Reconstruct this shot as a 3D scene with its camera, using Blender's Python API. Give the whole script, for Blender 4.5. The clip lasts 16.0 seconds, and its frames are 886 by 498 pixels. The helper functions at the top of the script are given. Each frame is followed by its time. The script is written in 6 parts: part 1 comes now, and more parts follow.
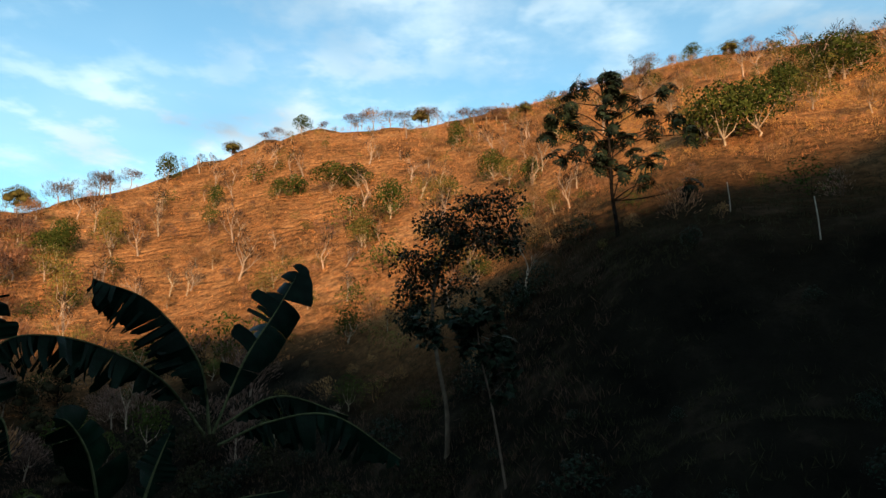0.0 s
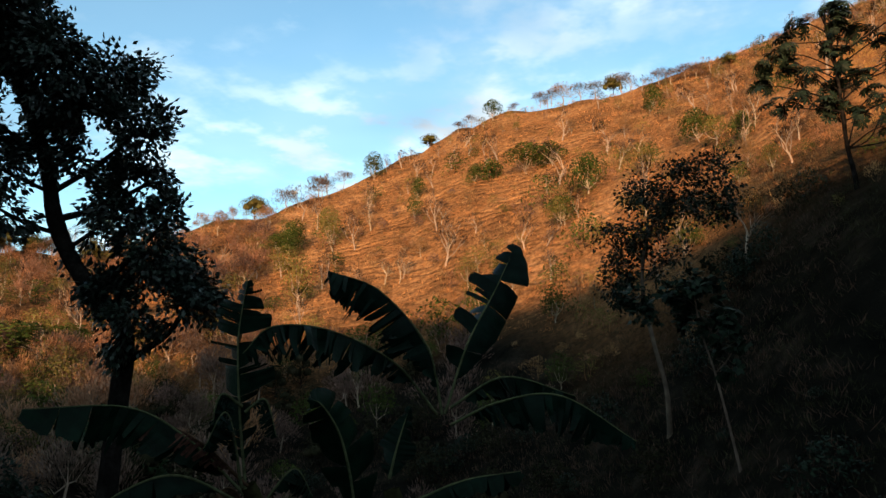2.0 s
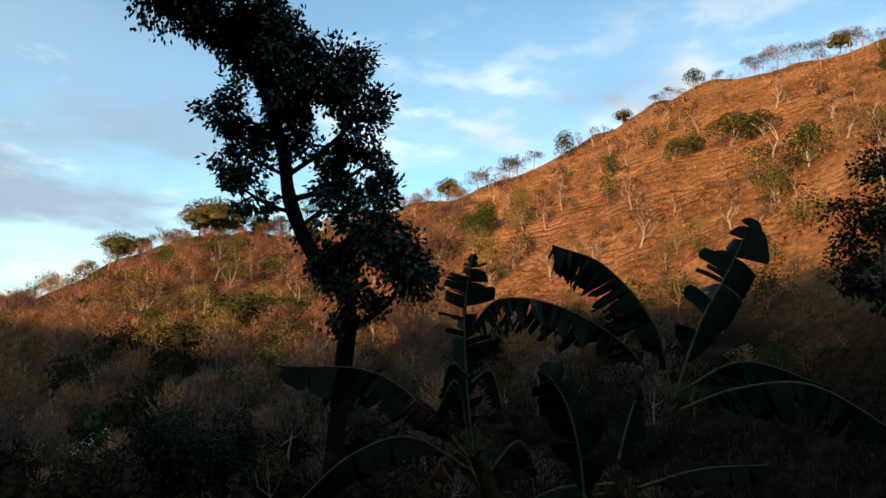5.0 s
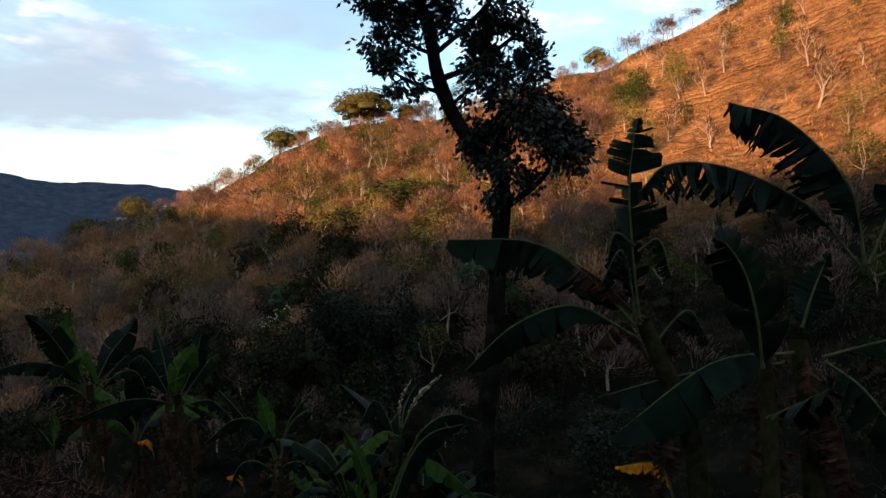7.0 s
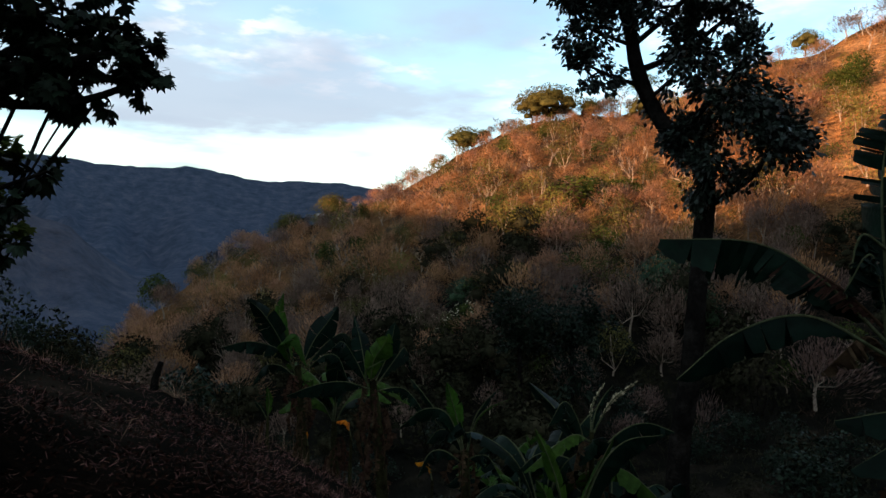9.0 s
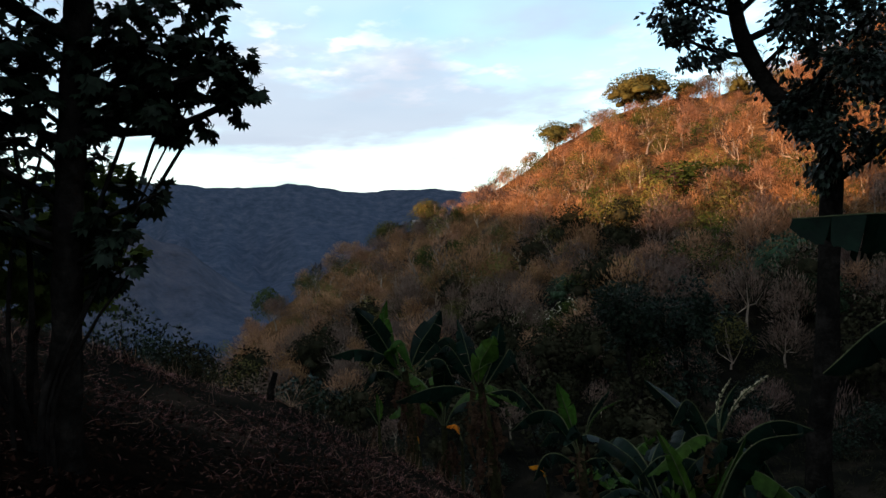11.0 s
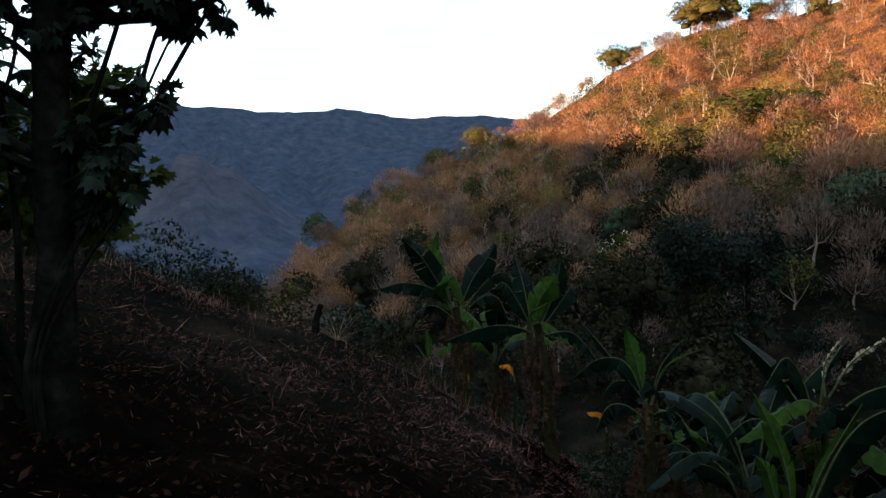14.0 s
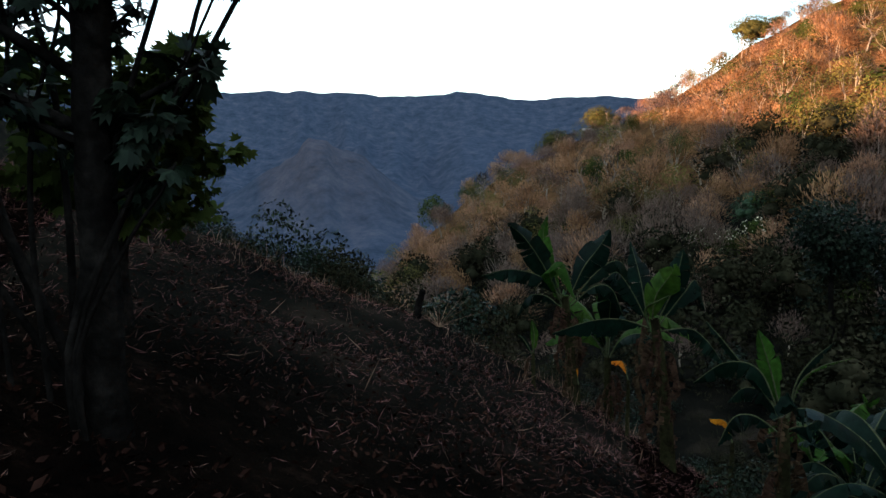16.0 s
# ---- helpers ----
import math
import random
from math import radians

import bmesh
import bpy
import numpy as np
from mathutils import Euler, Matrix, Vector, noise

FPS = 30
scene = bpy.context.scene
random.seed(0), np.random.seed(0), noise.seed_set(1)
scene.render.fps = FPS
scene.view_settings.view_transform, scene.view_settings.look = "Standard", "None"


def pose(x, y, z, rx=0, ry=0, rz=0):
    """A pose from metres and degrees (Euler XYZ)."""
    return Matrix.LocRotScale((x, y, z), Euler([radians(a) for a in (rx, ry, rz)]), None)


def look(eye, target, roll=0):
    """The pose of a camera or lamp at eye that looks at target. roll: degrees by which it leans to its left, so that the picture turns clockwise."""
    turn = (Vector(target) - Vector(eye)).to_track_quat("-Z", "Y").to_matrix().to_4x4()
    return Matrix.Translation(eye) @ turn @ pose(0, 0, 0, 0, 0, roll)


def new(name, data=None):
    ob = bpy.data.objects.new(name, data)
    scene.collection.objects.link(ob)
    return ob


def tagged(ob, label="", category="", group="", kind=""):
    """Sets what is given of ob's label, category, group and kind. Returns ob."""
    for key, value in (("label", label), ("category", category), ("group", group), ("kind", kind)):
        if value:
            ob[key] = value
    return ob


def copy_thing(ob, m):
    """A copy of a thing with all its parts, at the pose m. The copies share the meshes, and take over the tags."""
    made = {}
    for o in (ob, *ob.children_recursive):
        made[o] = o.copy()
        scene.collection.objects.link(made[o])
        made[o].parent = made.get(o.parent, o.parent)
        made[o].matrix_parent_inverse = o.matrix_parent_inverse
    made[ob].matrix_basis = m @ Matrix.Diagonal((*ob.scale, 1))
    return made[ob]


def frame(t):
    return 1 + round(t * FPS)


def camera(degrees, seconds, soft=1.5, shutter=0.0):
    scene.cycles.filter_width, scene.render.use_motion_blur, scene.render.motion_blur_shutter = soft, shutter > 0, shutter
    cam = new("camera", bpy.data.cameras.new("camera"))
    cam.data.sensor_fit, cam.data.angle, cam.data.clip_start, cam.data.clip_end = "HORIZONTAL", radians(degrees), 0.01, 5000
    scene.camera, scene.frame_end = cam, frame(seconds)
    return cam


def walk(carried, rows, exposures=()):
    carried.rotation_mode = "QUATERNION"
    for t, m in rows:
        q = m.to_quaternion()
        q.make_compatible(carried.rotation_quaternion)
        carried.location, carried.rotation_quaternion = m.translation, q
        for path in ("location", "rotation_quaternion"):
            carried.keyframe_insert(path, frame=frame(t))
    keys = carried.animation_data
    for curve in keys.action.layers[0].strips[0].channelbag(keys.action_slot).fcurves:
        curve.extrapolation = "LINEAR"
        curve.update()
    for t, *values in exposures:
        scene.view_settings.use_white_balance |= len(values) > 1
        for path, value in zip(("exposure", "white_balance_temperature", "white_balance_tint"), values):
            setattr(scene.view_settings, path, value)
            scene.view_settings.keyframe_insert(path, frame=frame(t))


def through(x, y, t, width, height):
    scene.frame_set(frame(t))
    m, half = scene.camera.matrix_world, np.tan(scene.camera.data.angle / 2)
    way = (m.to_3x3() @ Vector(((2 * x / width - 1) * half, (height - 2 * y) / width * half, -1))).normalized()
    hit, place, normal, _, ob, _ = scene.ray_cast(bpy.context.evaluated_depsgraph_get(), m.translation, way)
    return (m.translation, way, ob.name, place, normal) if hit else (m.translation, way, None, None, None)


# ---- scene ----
# ---------------------------------------------------------------- camera
cam = camera(67.53, 16.0)
PATH = [
    (0.0, pose(-0.000, 0.000, 1.600, 103.00, 0.49, 0.11)),
    (0.5, pose(-0.051, 0.084, 1.622, 103.26, 0.38, 4.75)),
    (1.0, pose(-0.103, 0.082, 1.619, 102.91, 1.14, 8.36)),
    (1.5, pose(-0.133, 0.099, 1.603, 102.10, 1.13, 12.44)),
    (2.0, pose(-0.175, 0.151, 1.616, 101.48, 1.12, 17.72)),
    (2.5, pose(-0.290, 0.106, 1.602, 100.72, 1.58, 21.54)),
    (3.0, pose(-0.347, 0.099, 1.601, 100.99, 0.74, 24.09)),
    (3.2, pose(-0.372, 0.117, 1.600, 101.10, 0.56, 25.55)),
    (5.3, pose(-0.547, 0.107, 1.565, 98.81, -2.26, 36.05)),
    (5.5, pose(-0.571, 0.120, 1.559, 97.80, -2.24, 37.95)),
    (6.0, pose(-0.545, 0.051, 1.530, 94.53, -1.98, 40.65)),
    (6.5, pose(-0.604, 0.081, 1.513, 90.96, -1.22, 42.58)),
    (7.0, pose(-0.620, 0.060, 1.497, 89.11, -0.65, 46.40)),
    (7.5, pose(-0.708, 0.085, 1.477, 88.32, -1.33, 49.33)),
    (8.0, pose(-0.784, 0.081, 1.483, 87.87, -0.78, 51.75)),
    (8.5, pose(-0.833, 0.024, 1.478, 88.15, -0.71, 56.47)),
    (9.0, pose(-0.845, -0.063, 1.481, 88.64, -1.69, 61.70)),
    (9.2, pose(-0.848, -0.093, 1.470, 88.46, -1.93, 63.57)),
    (11.3, pose(-1.190, -0.011, 1.461, 88.71, 3.05, 71.96)),
    (11.5, pose(-1.274, -0.008, 1.470, 88.21, 2.58, 74.28)),
    (12.0, pose(-1.371, -0.018, 1.483, 86.24, -0.40, 77.66)),
    (12.5, pose(-1.567, 0.003, 1.447, 88.45, 1.14, 72.89)),
    (13.0, pose(-1.775, 0.000, 1.449, 85.01, 2.57, 70.31)),
    (13.5, pose(-2.066, 0.119, 1.418, 86.04, 1.57, 73.69)),
    (14.0, pose(-2.233, 0.201, 1.436, 82.68, 1.19, 74.15)),
    (14.5, pose(-2.456, 0.244, 1.413, 85.24, 0.07, 70.45)),
    (15.0, pose(-2.592, 0.299, 1.360, 81.27, 2.11, 68.27)),
    (15.5, pose(-2.831, 0.477, 1.344, 83.80, 1.92, 79.39)),
    (16.0, pose(-2.897, 0.573, 1.369, 81.46, 1.51, 84.28)),
]
EXPOSURES = [(0.0, 1.07, 6300, 0), (1.0, 0.97, 6200, -2), (2.0, 1.14, 6450, 4), (3.0, 1.22, 6450, 5), (5.5, 0.95, 6500, 10), (6.5, 1.15, 6800, 13), (7.5, 1.50, 6800, 13), (8.0, 1.42, 6700, 12), (9.0, 1.40, 6800, 13), (11.5, 1.55, 6900, 15), (12.5, 1.77, 6900, 15), (13.0, 1.73, 6850, 14), (13.5, 1.95, 6800, 14), (14.5, 2.17, 6600, 12), (15.0, 1.95, 6600, 11), (15.5, 2.25, 6600, 11), (16.0, 2.25, 6600, 11)]
walk(cam, PATH, EXPOSURES)

SKY_GAIN, CLOUD_COLOR, CLOUD_SHADE, SUN_POWER = (1.12, 1.36, 1.38, 1), (5.3, 5.7, 5.9, 1), (1.9, 2.25, 2.8, 1), 5.0

# ---------------------------------------------------------------- sky and sun
SUN_AZ, SUN_EL = 187.0, 9.5
world = bpy.data.worlds.new("world")
scene.world = world
world.use_nodes = True
wn, wl = world.node_tree.nodes, world.node_tree.links
wn.clear()
w_out = wn.new("ShaderNodeOutputWorld")
w_bg = wn.new("ShaderNodeBackground")
w_bg.inputs["Strength"].default_value = 0.11
sky = wn.new("ShaderNodeTexSky")
sky.sky_type = "NISHITA"
sky.sun_disc = False
sky.sun_elevation = radians(SUN_EL)
sky.sun_rotation = radians(-SUN_AZ)
sky.air_density, sky.dust_density, sky.ozone_density = 1.0, 0.6, 1.5
geo = wn.new("ShaderNodeTexCoord")
split = wn.new("ShaderNodeSeparateXYZ")
wl.new(geo.outputs["Generated"], split.inputs[0])


def wmath(op, a, b=None, clamp=False):
    n = wn.new("ShaderNodeMath")
    n.operation, n.use_clamp = op, clamp
    for i, v in enumerate((a, b)):
        if v is None:
            continue
        if isinstance(v, (int, float)):
            n.inputs[i].default_value = v
        else:
            wl.new(v, n.inputs[i])
    return n.outputs[0]


# clouds lie on a high flat layer: puffs overhead, streaks towards the horizon
up = wmath("MAXIMUM", wmath("ADD", split.outputs[2], 0.07), 0.02)
cx, cy = wmath("DIVIDE", split.outputs[0], up), wmath("DIVIDE", split.outputs[1], up)
layer = wn.new("ShaderNodeCombineXYZ")
wl.new(cx, layer.inputs[0])
wl.new(cy, layer.inputs[1])


def cloud(scale, detail, low, high, rough=0.55, shift=0.0):
    n = wn.new("ShaderNodeTexNoise")
    n.inputs["Scale"].default_value, n.inputs["Detail"].default_value = scale, detail
    n.inputs["Roughness"].default_value = rough
    add = wn.new("ShaderNodeVectorMath")
    add.operation = "ADD"
    add.inputs[1].default_value = (shift, shift * 0.7, 0)
    wl.new(layer.outputs[0], add.inputs[0])
    wl.new(add.outputs[0], n.inputs["Vector"])
    m = wn.new("ShaderNodeMapRange")
    m.interpolation_type = "SMOOTHSTEP"
    m.inputs["From Min"].default_value, m.inputs["From Max"].default_value = low, high
    wl.new(n.outputs["Fac"], m.inputs["Value"])
    return m.outputs[0]


broad = cloud(0.55, 4, 0.40, 0.66, 0.5, 3.1)
puffs = cloud(4.5, 4, 0.46, 0.66, 0.55, 1.7)
wisps = cloud(1.6, 6, 0.50, 0.72, 0.6, 7.4)
cover = wmath("ADD", wmath("MULTIPLY", broad, wmath("ADD", wmath("MULTIPLY", puffs, 0.7), 0.22)), wmath("MULTIPLY", wisps, 0.45), True)
tint = wn.new("ShaderNodeMix")
tint.data_type = "RGBA"
tint.inputs["A"].default_value = CLOUD_COLOR
tint.inputs["B"].default_value = CLOUD_SHADE
wl.new(cloud(0.9, 3, 0.45, 0.7, 0.5, 11.0), tint.inputs["Factor"])
gain = wn.new("ShaderNodeMix")
gain.data_type, gain.blend_type = "RGBA", "MULTIPLY"
gain.inputs["Factor"].default_value = 1.0
gain.inputs["B"].default_value = SKY_GAIN
wl.new(sky.outputs[0], gain.inputs["A"])
mixer = wn.new("ShaderNodeMix")
mixer.data_type = "RGBA"
low_haze = wn.new("ShaderNodeMapRange")
low_haze.interpolation_type = "SMOOTHSTEP"
low_haze.inputs["From Min"].default_value, low_haze.inputs["From Max"].default_value = 0.30, -0.02
low_haze.inputs["To Max"].default_value = 0.6
wl.new(split.outputs[2], low_haze.inputs["Value"])
# towards the sun the air itself grows pale
glare = wn.new("ShaderNodeMapRange")
glare.inputs["From Min"].default_value, glare.inputs["From Max"].default_value = -0.85, 0.35
glare.inputs["To Max"].default_value = 0.42
toward = wmath("ADD", wmath("MULTIPLY", split.outputs[0], -math.sin(radians(SUN_AZ))), wmath("MULTIPLY", split.outputs[1], math.cos(radians(SUN_AZ))))
wl.new(toward, glare.inputs["Value"])
wl.new(wmath("MAXIMUM", wmath("MAXIMUM", cover, low_haze.outputs[0]), glare.outputs[0]), mixer.inputs["Factor"])
wl.new(gain.outputs["Result"], mixer.inputs["A"])
wl.new(tint.outputs["Result"], mixer.inputs["B"])
grey_streaks = wn.new("ShaderNodeMix")
grey_streaks.data_type = "RGBA"
grey_streaks.inputs["B"].default_value = CLOUD_SHADE
low_sky = wn.new("ShaderNodeMapRange")
low_sky.inputs["From Min"].default_value, low_sky.inputs["From Max"].default_value = 0.36, 0.08
low_sky.inputs["To Min"].default_value, low_sky.inputs["To Max"].default_value = 0.55, 0.95
wl.new(split.outputs[2], low_sky.inputs["Value"])
wl.new(wmath("MULTIPLY", cloud(0.42, 6, 0.50, 0.62, 0.55, 21.0), low_sky.outputs[0]), grey_streaks.inputs["Factor"])
wl.new(mixer.outputs["Result"], grey_streaks.inputs["A"])
wl.new(grey_streaks.outputs["Result"], w_bg.inputs["Color"])
wl.new(w_bg.outputs[0], w_out.inputs[0])

sun_data = bpy.data.lights.new("sun", "SUN")
sun_data.energy, sun_data.angle, sun_data.color = SUN_POWER, radians(1.0), (1.0, 0.56, 0.30)
sun = new("sun", sun_data)
sa, se = radians(SUN_AZ), radians(SUN_EL)
sun.matrix_world = look((0, 0, 300), (100 * math.sin(sa) * math.cos(se), -100 * math.cos(sa) * math.cos(se), 300 - 100 * math.sin(se)))


# ---------------------------------------------------------------- materials
def material(name, colors, scale=1.0, rough=0.8, bump=0.0, bump_scale=8.0, spread=0.0, spec=0.0, through=0.0, fine=6.0):
    """A surface with patches of two or three colours, fine grain, relief, and per-piece variation (spread)."""
    m = bpy.data.materials.new(name)
    m.use_nodes = True
    nt = m.node_tree
    nodes, links = nt.nodes, nt.links
    bsdf = nodes["Principled BSDF"]
    co = nodes.new("ShaderNodeTexCoord")
    noise1 = nodes.new("ShaderNodeTexNoise")
    noise1.inputs["Scale"].default_value, noise1.inputs["Detail"].default_value = scale, 8
    noise1.inputs["Roughness"].default_value = 0.65
    links.new(co.outputs["Object"], noise1.inputs["Vector"])
    ramp = nodes.new("ShaderNodeValToRGB")
    els = ramp.color_ramp.elements
    for i, c in enumerate(colors):
        pos = 0.32 + 0.36 * i / max(1, len(colors) - 1)
        el = els[i] if i < 2 else els.new(pos)
        el.position, el.color = pos, (*c, 1)
    links.new(noise1.outputs["Fac"], ramp.inputs[0])
    grain = nodes.new("ShaderNodeTexNoise")
    grain.inputs["Scale"].default_value, grain.inputs["Detail"].default_value = scale * fine, 4
    links.new(co.outputs["Object"], grain.inputs["Vector"])
    hsv = nodes.new("ShaderNodeHueSaturation")
    links.new(ramp.outputs[0], hsv.inputs["Color"])
    val = nodes.new("ShaderNodeMapRange")
    val.inputs["To Min"].default_value, val.inputs["To Max"].default_value = 0.65, 1.35
    val.inputs["From Min"].default_value, val.inputs["From Max"].default_value = 0.3, 0.7
    links.new(grain.outputs["Fac"], val.inputs["Value"])
    if spread:
        isle = nodes.new("ShaderNodeNewGeometry")
        var = nodes.new("ShaderNodeMapRange")
        var.inputs["To Min"].default_value, var.inputs["To Max"].default_value = 1 - spread, 1 + spread
        links.new(isle.outputs["Random Per Island"], var.inputs["Value"])
        mul = nodes.new("ShaderNodeMath")
        mul.operation = "MULTIPLY"
        links.new(val.outputs[0], mul.inputs[0])
        links.new(var.outputs[0], mul.inputs[1])
        links.new(mul.outputs[0], hsv.inputs["Value"])
        hue = nodes.new("ShaderNodeMapRange")
        hue.inputs["To Min"].default_value, hue.inputs["To Max"].default_value = 0.5 - 0.05 * spread, 0.5 + 0.05 * spread
        info = nodes.new("ShaderNodeObjectInfo")
        links.new(info.outputs["Random"], hue.inputs["Value"])
        links.new(hue.outputs[0], hsv.inputs["Hue"])
    else:
        links.new(val.outputs[0], hsv.inputs["Value"])
    links.new(hsv.outputs[0], bsdf.inputs["Base Color"])
    bsdf.inputs["Roughness"].default_value = rough
    bsdf.inputs["Specular IOR Level"].default_value = spec
    if bump:
        bn = nodes.new("ShaderNodeTexNoise")
        bn.inputs["Scale"].default_value, bn.inputs["Detail"].default_value = bump_scale, 6
        links.new(co.outputs["Object"], bn.inputs["Vector"])
        bp = nodes.new("ShaderNodeBump")
        bp.inputs["Strength"].default_value, bp.inputs["Distance"].default_value = 1.0, bump
        links.new(bn.outputs["Fac"], bp.inputs["Height"])
        links.new(bp.outputs[0], bsdf.inputs["Normal"])
    if through:
        tr = nodes.new("ShaderNodeBsdfTranslucent")
        links.new(hsv.outputs[0], tr.inputs["Color"])
        mx = nodes.new("ShaderNodeMixShader")
        mx.inputs[0].default_value = through
        links.new(bsdf.outputs[0], mx.inputs[1])
        links.new(tr.outputs[0], mx.inputs[2])
        links.new(mx.outputs[0], nodes["Material Output"].inputs[0])
    return m


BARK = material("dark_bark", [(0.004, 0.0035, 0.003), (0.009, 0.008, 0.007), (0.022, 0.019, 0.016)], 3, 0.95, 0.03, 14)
PALE_BARK = material("pale_bark", [(0.20, 0.16, 0.12), (0.36, 0.29, 0.21)], 2, 0.85, 0.01, 10, 0.25)
GREY_TWIG = material("grey_twig", [(0.045, 0.034, 0.027), (0.11, 0.084, 0.064)], 0.4, 0.9, 0, 8, 0.45)
DRY_TWIG = material("dry_twig", [(0.20, 0.115, 0.055), (0.32, 0.19, 0.085)], 0.3, 0.9, 0, 8, 0.4)
DRY_LEAF = material("dry_shrub_twigs", [(0.26, 0.135, 0.060), (0.46, 0.26, 0.125), (0.36, 0.21, 0.10)], 0.12, 0.9, 0, 8, 0.2, through=0.5)
# grey crowns, and tan twigs with the gully's shade in their colour
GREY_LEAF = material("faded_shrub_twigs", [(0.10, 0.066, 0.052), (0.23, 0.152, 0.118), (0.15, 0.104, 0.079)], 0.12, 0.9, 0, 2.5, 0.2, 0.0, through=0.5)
TAN_LEAF = material("tan_twig_haze", [(0.28, 0.150, 0.080), (0.46, 0.26, 0.148), (0.36, 0.205, 0.115)], 0.10, 0.9, 0, 2.5, 0.2, 0.0, through=0.5)
FLAT_LEAF = material("acacia_leaf", [(0.045, 0.046, 0.016), (0.085, 0.080, 0.026), (0.12, 0.10, 0.038)], 0.3, 0.75, 0.1, 3, 0.15, through=0.2)
BLUE_LEAF = material("deep_green_leaf", [(0.012, 0.030, 0.014), (0.028, 0.058, 0.026), (0.045, 0.075, 0.036)], 0.4, 0.6, 0.1, 3, 0.2, 0.12, through=0.12)
# green shrub leaf darkened to hold the gully's shade
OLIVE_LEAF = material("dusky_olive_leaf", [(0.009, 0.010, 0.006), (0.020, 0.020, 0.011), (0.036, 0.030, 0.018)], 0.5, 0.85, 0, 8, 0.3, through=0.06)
PALM_LEAF = material("palm_frond", [(0.03, 0.04, 0.012), (0.07, 0.075, 0.025)], 0.5, 0.7, 0, 8, 0.3, through=0.15)
GREEN_LEAF = material("shrub_leaf_green", [(0.022, 0.036, 0.010), (0.048, 0.066, 0.016), (0.085, 0.092, 0.026)], 0.2, 0.7, 0, 8, 0.15, through=0.2)
YELLOW_LEAF = material("shrub_leaf_yellow_green", [(0.10, 0.095, 0.028), (0.16, 0.135, 0.04)], 0.2, 0.75, 0, 8, 0.15, through=0.2)
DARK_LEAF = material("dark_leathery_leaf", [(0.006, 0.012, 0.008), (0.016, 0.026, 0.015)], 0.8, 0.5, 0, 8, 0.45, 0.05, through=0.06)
TREE_LEAF = material("leathery_tree_leaf", [(0.009, 0.017, 0.013), (0.024, 0.036, 0.026)], 0.8, 0.38, 0, 8, 0.45, 0.2, through=0.08)
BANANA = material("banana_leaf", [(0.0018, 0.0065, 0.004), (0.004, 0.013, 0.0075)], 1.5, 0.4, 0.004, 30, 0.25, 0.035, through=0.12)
BANANA_BRIGHT = material("young_banana_leaf", [(0.014, 0.040, 0.006), (0.034, 0.078, 0.010)], 1.5, 0.5, 0.004, 30, 0.2, 0.05, through=0.3)
BANANA_DRY = material("withered_banana_leaf", [(0.022, 0.012, 0.008), (0.085, 0.05, 0.03)], 3, 0.85, 0.006, 24, 0.4)
BANANA_ORANGE = material("yellowed_banana_leaf", [(0.40, 0.10, 0.008), (0.55, 0.19, 0.015)], 4, 0.7, 0.004, 20, 0.2, through=0.2)
RIB = material("banana_midrib", [(0.045, 0.055, 0.028), (0.085, 0.09, 0.045)], 4, 0.5, 0, 8)
STEM = material("banana_stem", [(0.016, 0.012, 0.007), (0.030, 0.030, 0.013), (0.009, 0.006, 0.004)], 2.5, 0.6, 0.01, 16)
STRAW = material("straw", [(0.010, 0.005, 0.0035), (0.28, 0.165, 0.115)], 2, 0.9, 0, 8, 0.9)
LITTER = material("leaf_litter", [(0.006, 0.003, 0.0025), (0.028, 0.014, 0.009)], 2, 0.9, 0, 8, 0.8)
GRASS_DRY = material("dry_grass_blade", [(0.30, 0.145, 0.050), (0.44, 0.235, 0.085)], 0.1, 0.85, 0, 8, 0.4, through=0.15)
# two darker grasses for shaded ground, the shade being in their colour
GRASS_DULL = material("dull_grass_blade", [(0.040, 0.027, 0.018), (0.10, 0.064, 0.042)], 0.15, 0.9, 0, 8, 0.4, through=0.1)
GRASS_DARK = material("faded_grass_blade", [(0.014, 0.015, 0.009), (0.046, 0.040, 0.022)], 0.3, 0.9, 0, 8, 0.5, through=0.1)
DRIED_STALK = material("dried_leaf_stalk", [(0.20, 0.16, 0.09), (0.42, 0.36, 0.24)], 6, 0.8, 0, 8, 0.3)
POST = material("weathered_post", [(0.20, 0.17, 0.14), (0.34, 0.30, 0.25)], 6, 0.9, 0.006, 30)
STONE = material("bright_roof_sheet", [(0.22, 0.21, 0.20), (0.36, 0.33, 0.30)], 1, 0.6)
FLOWER = material("pale_flower", [(0.55, 0.50, 0.36), (0.75, 0.70, 0.5)], 1, 0.7)


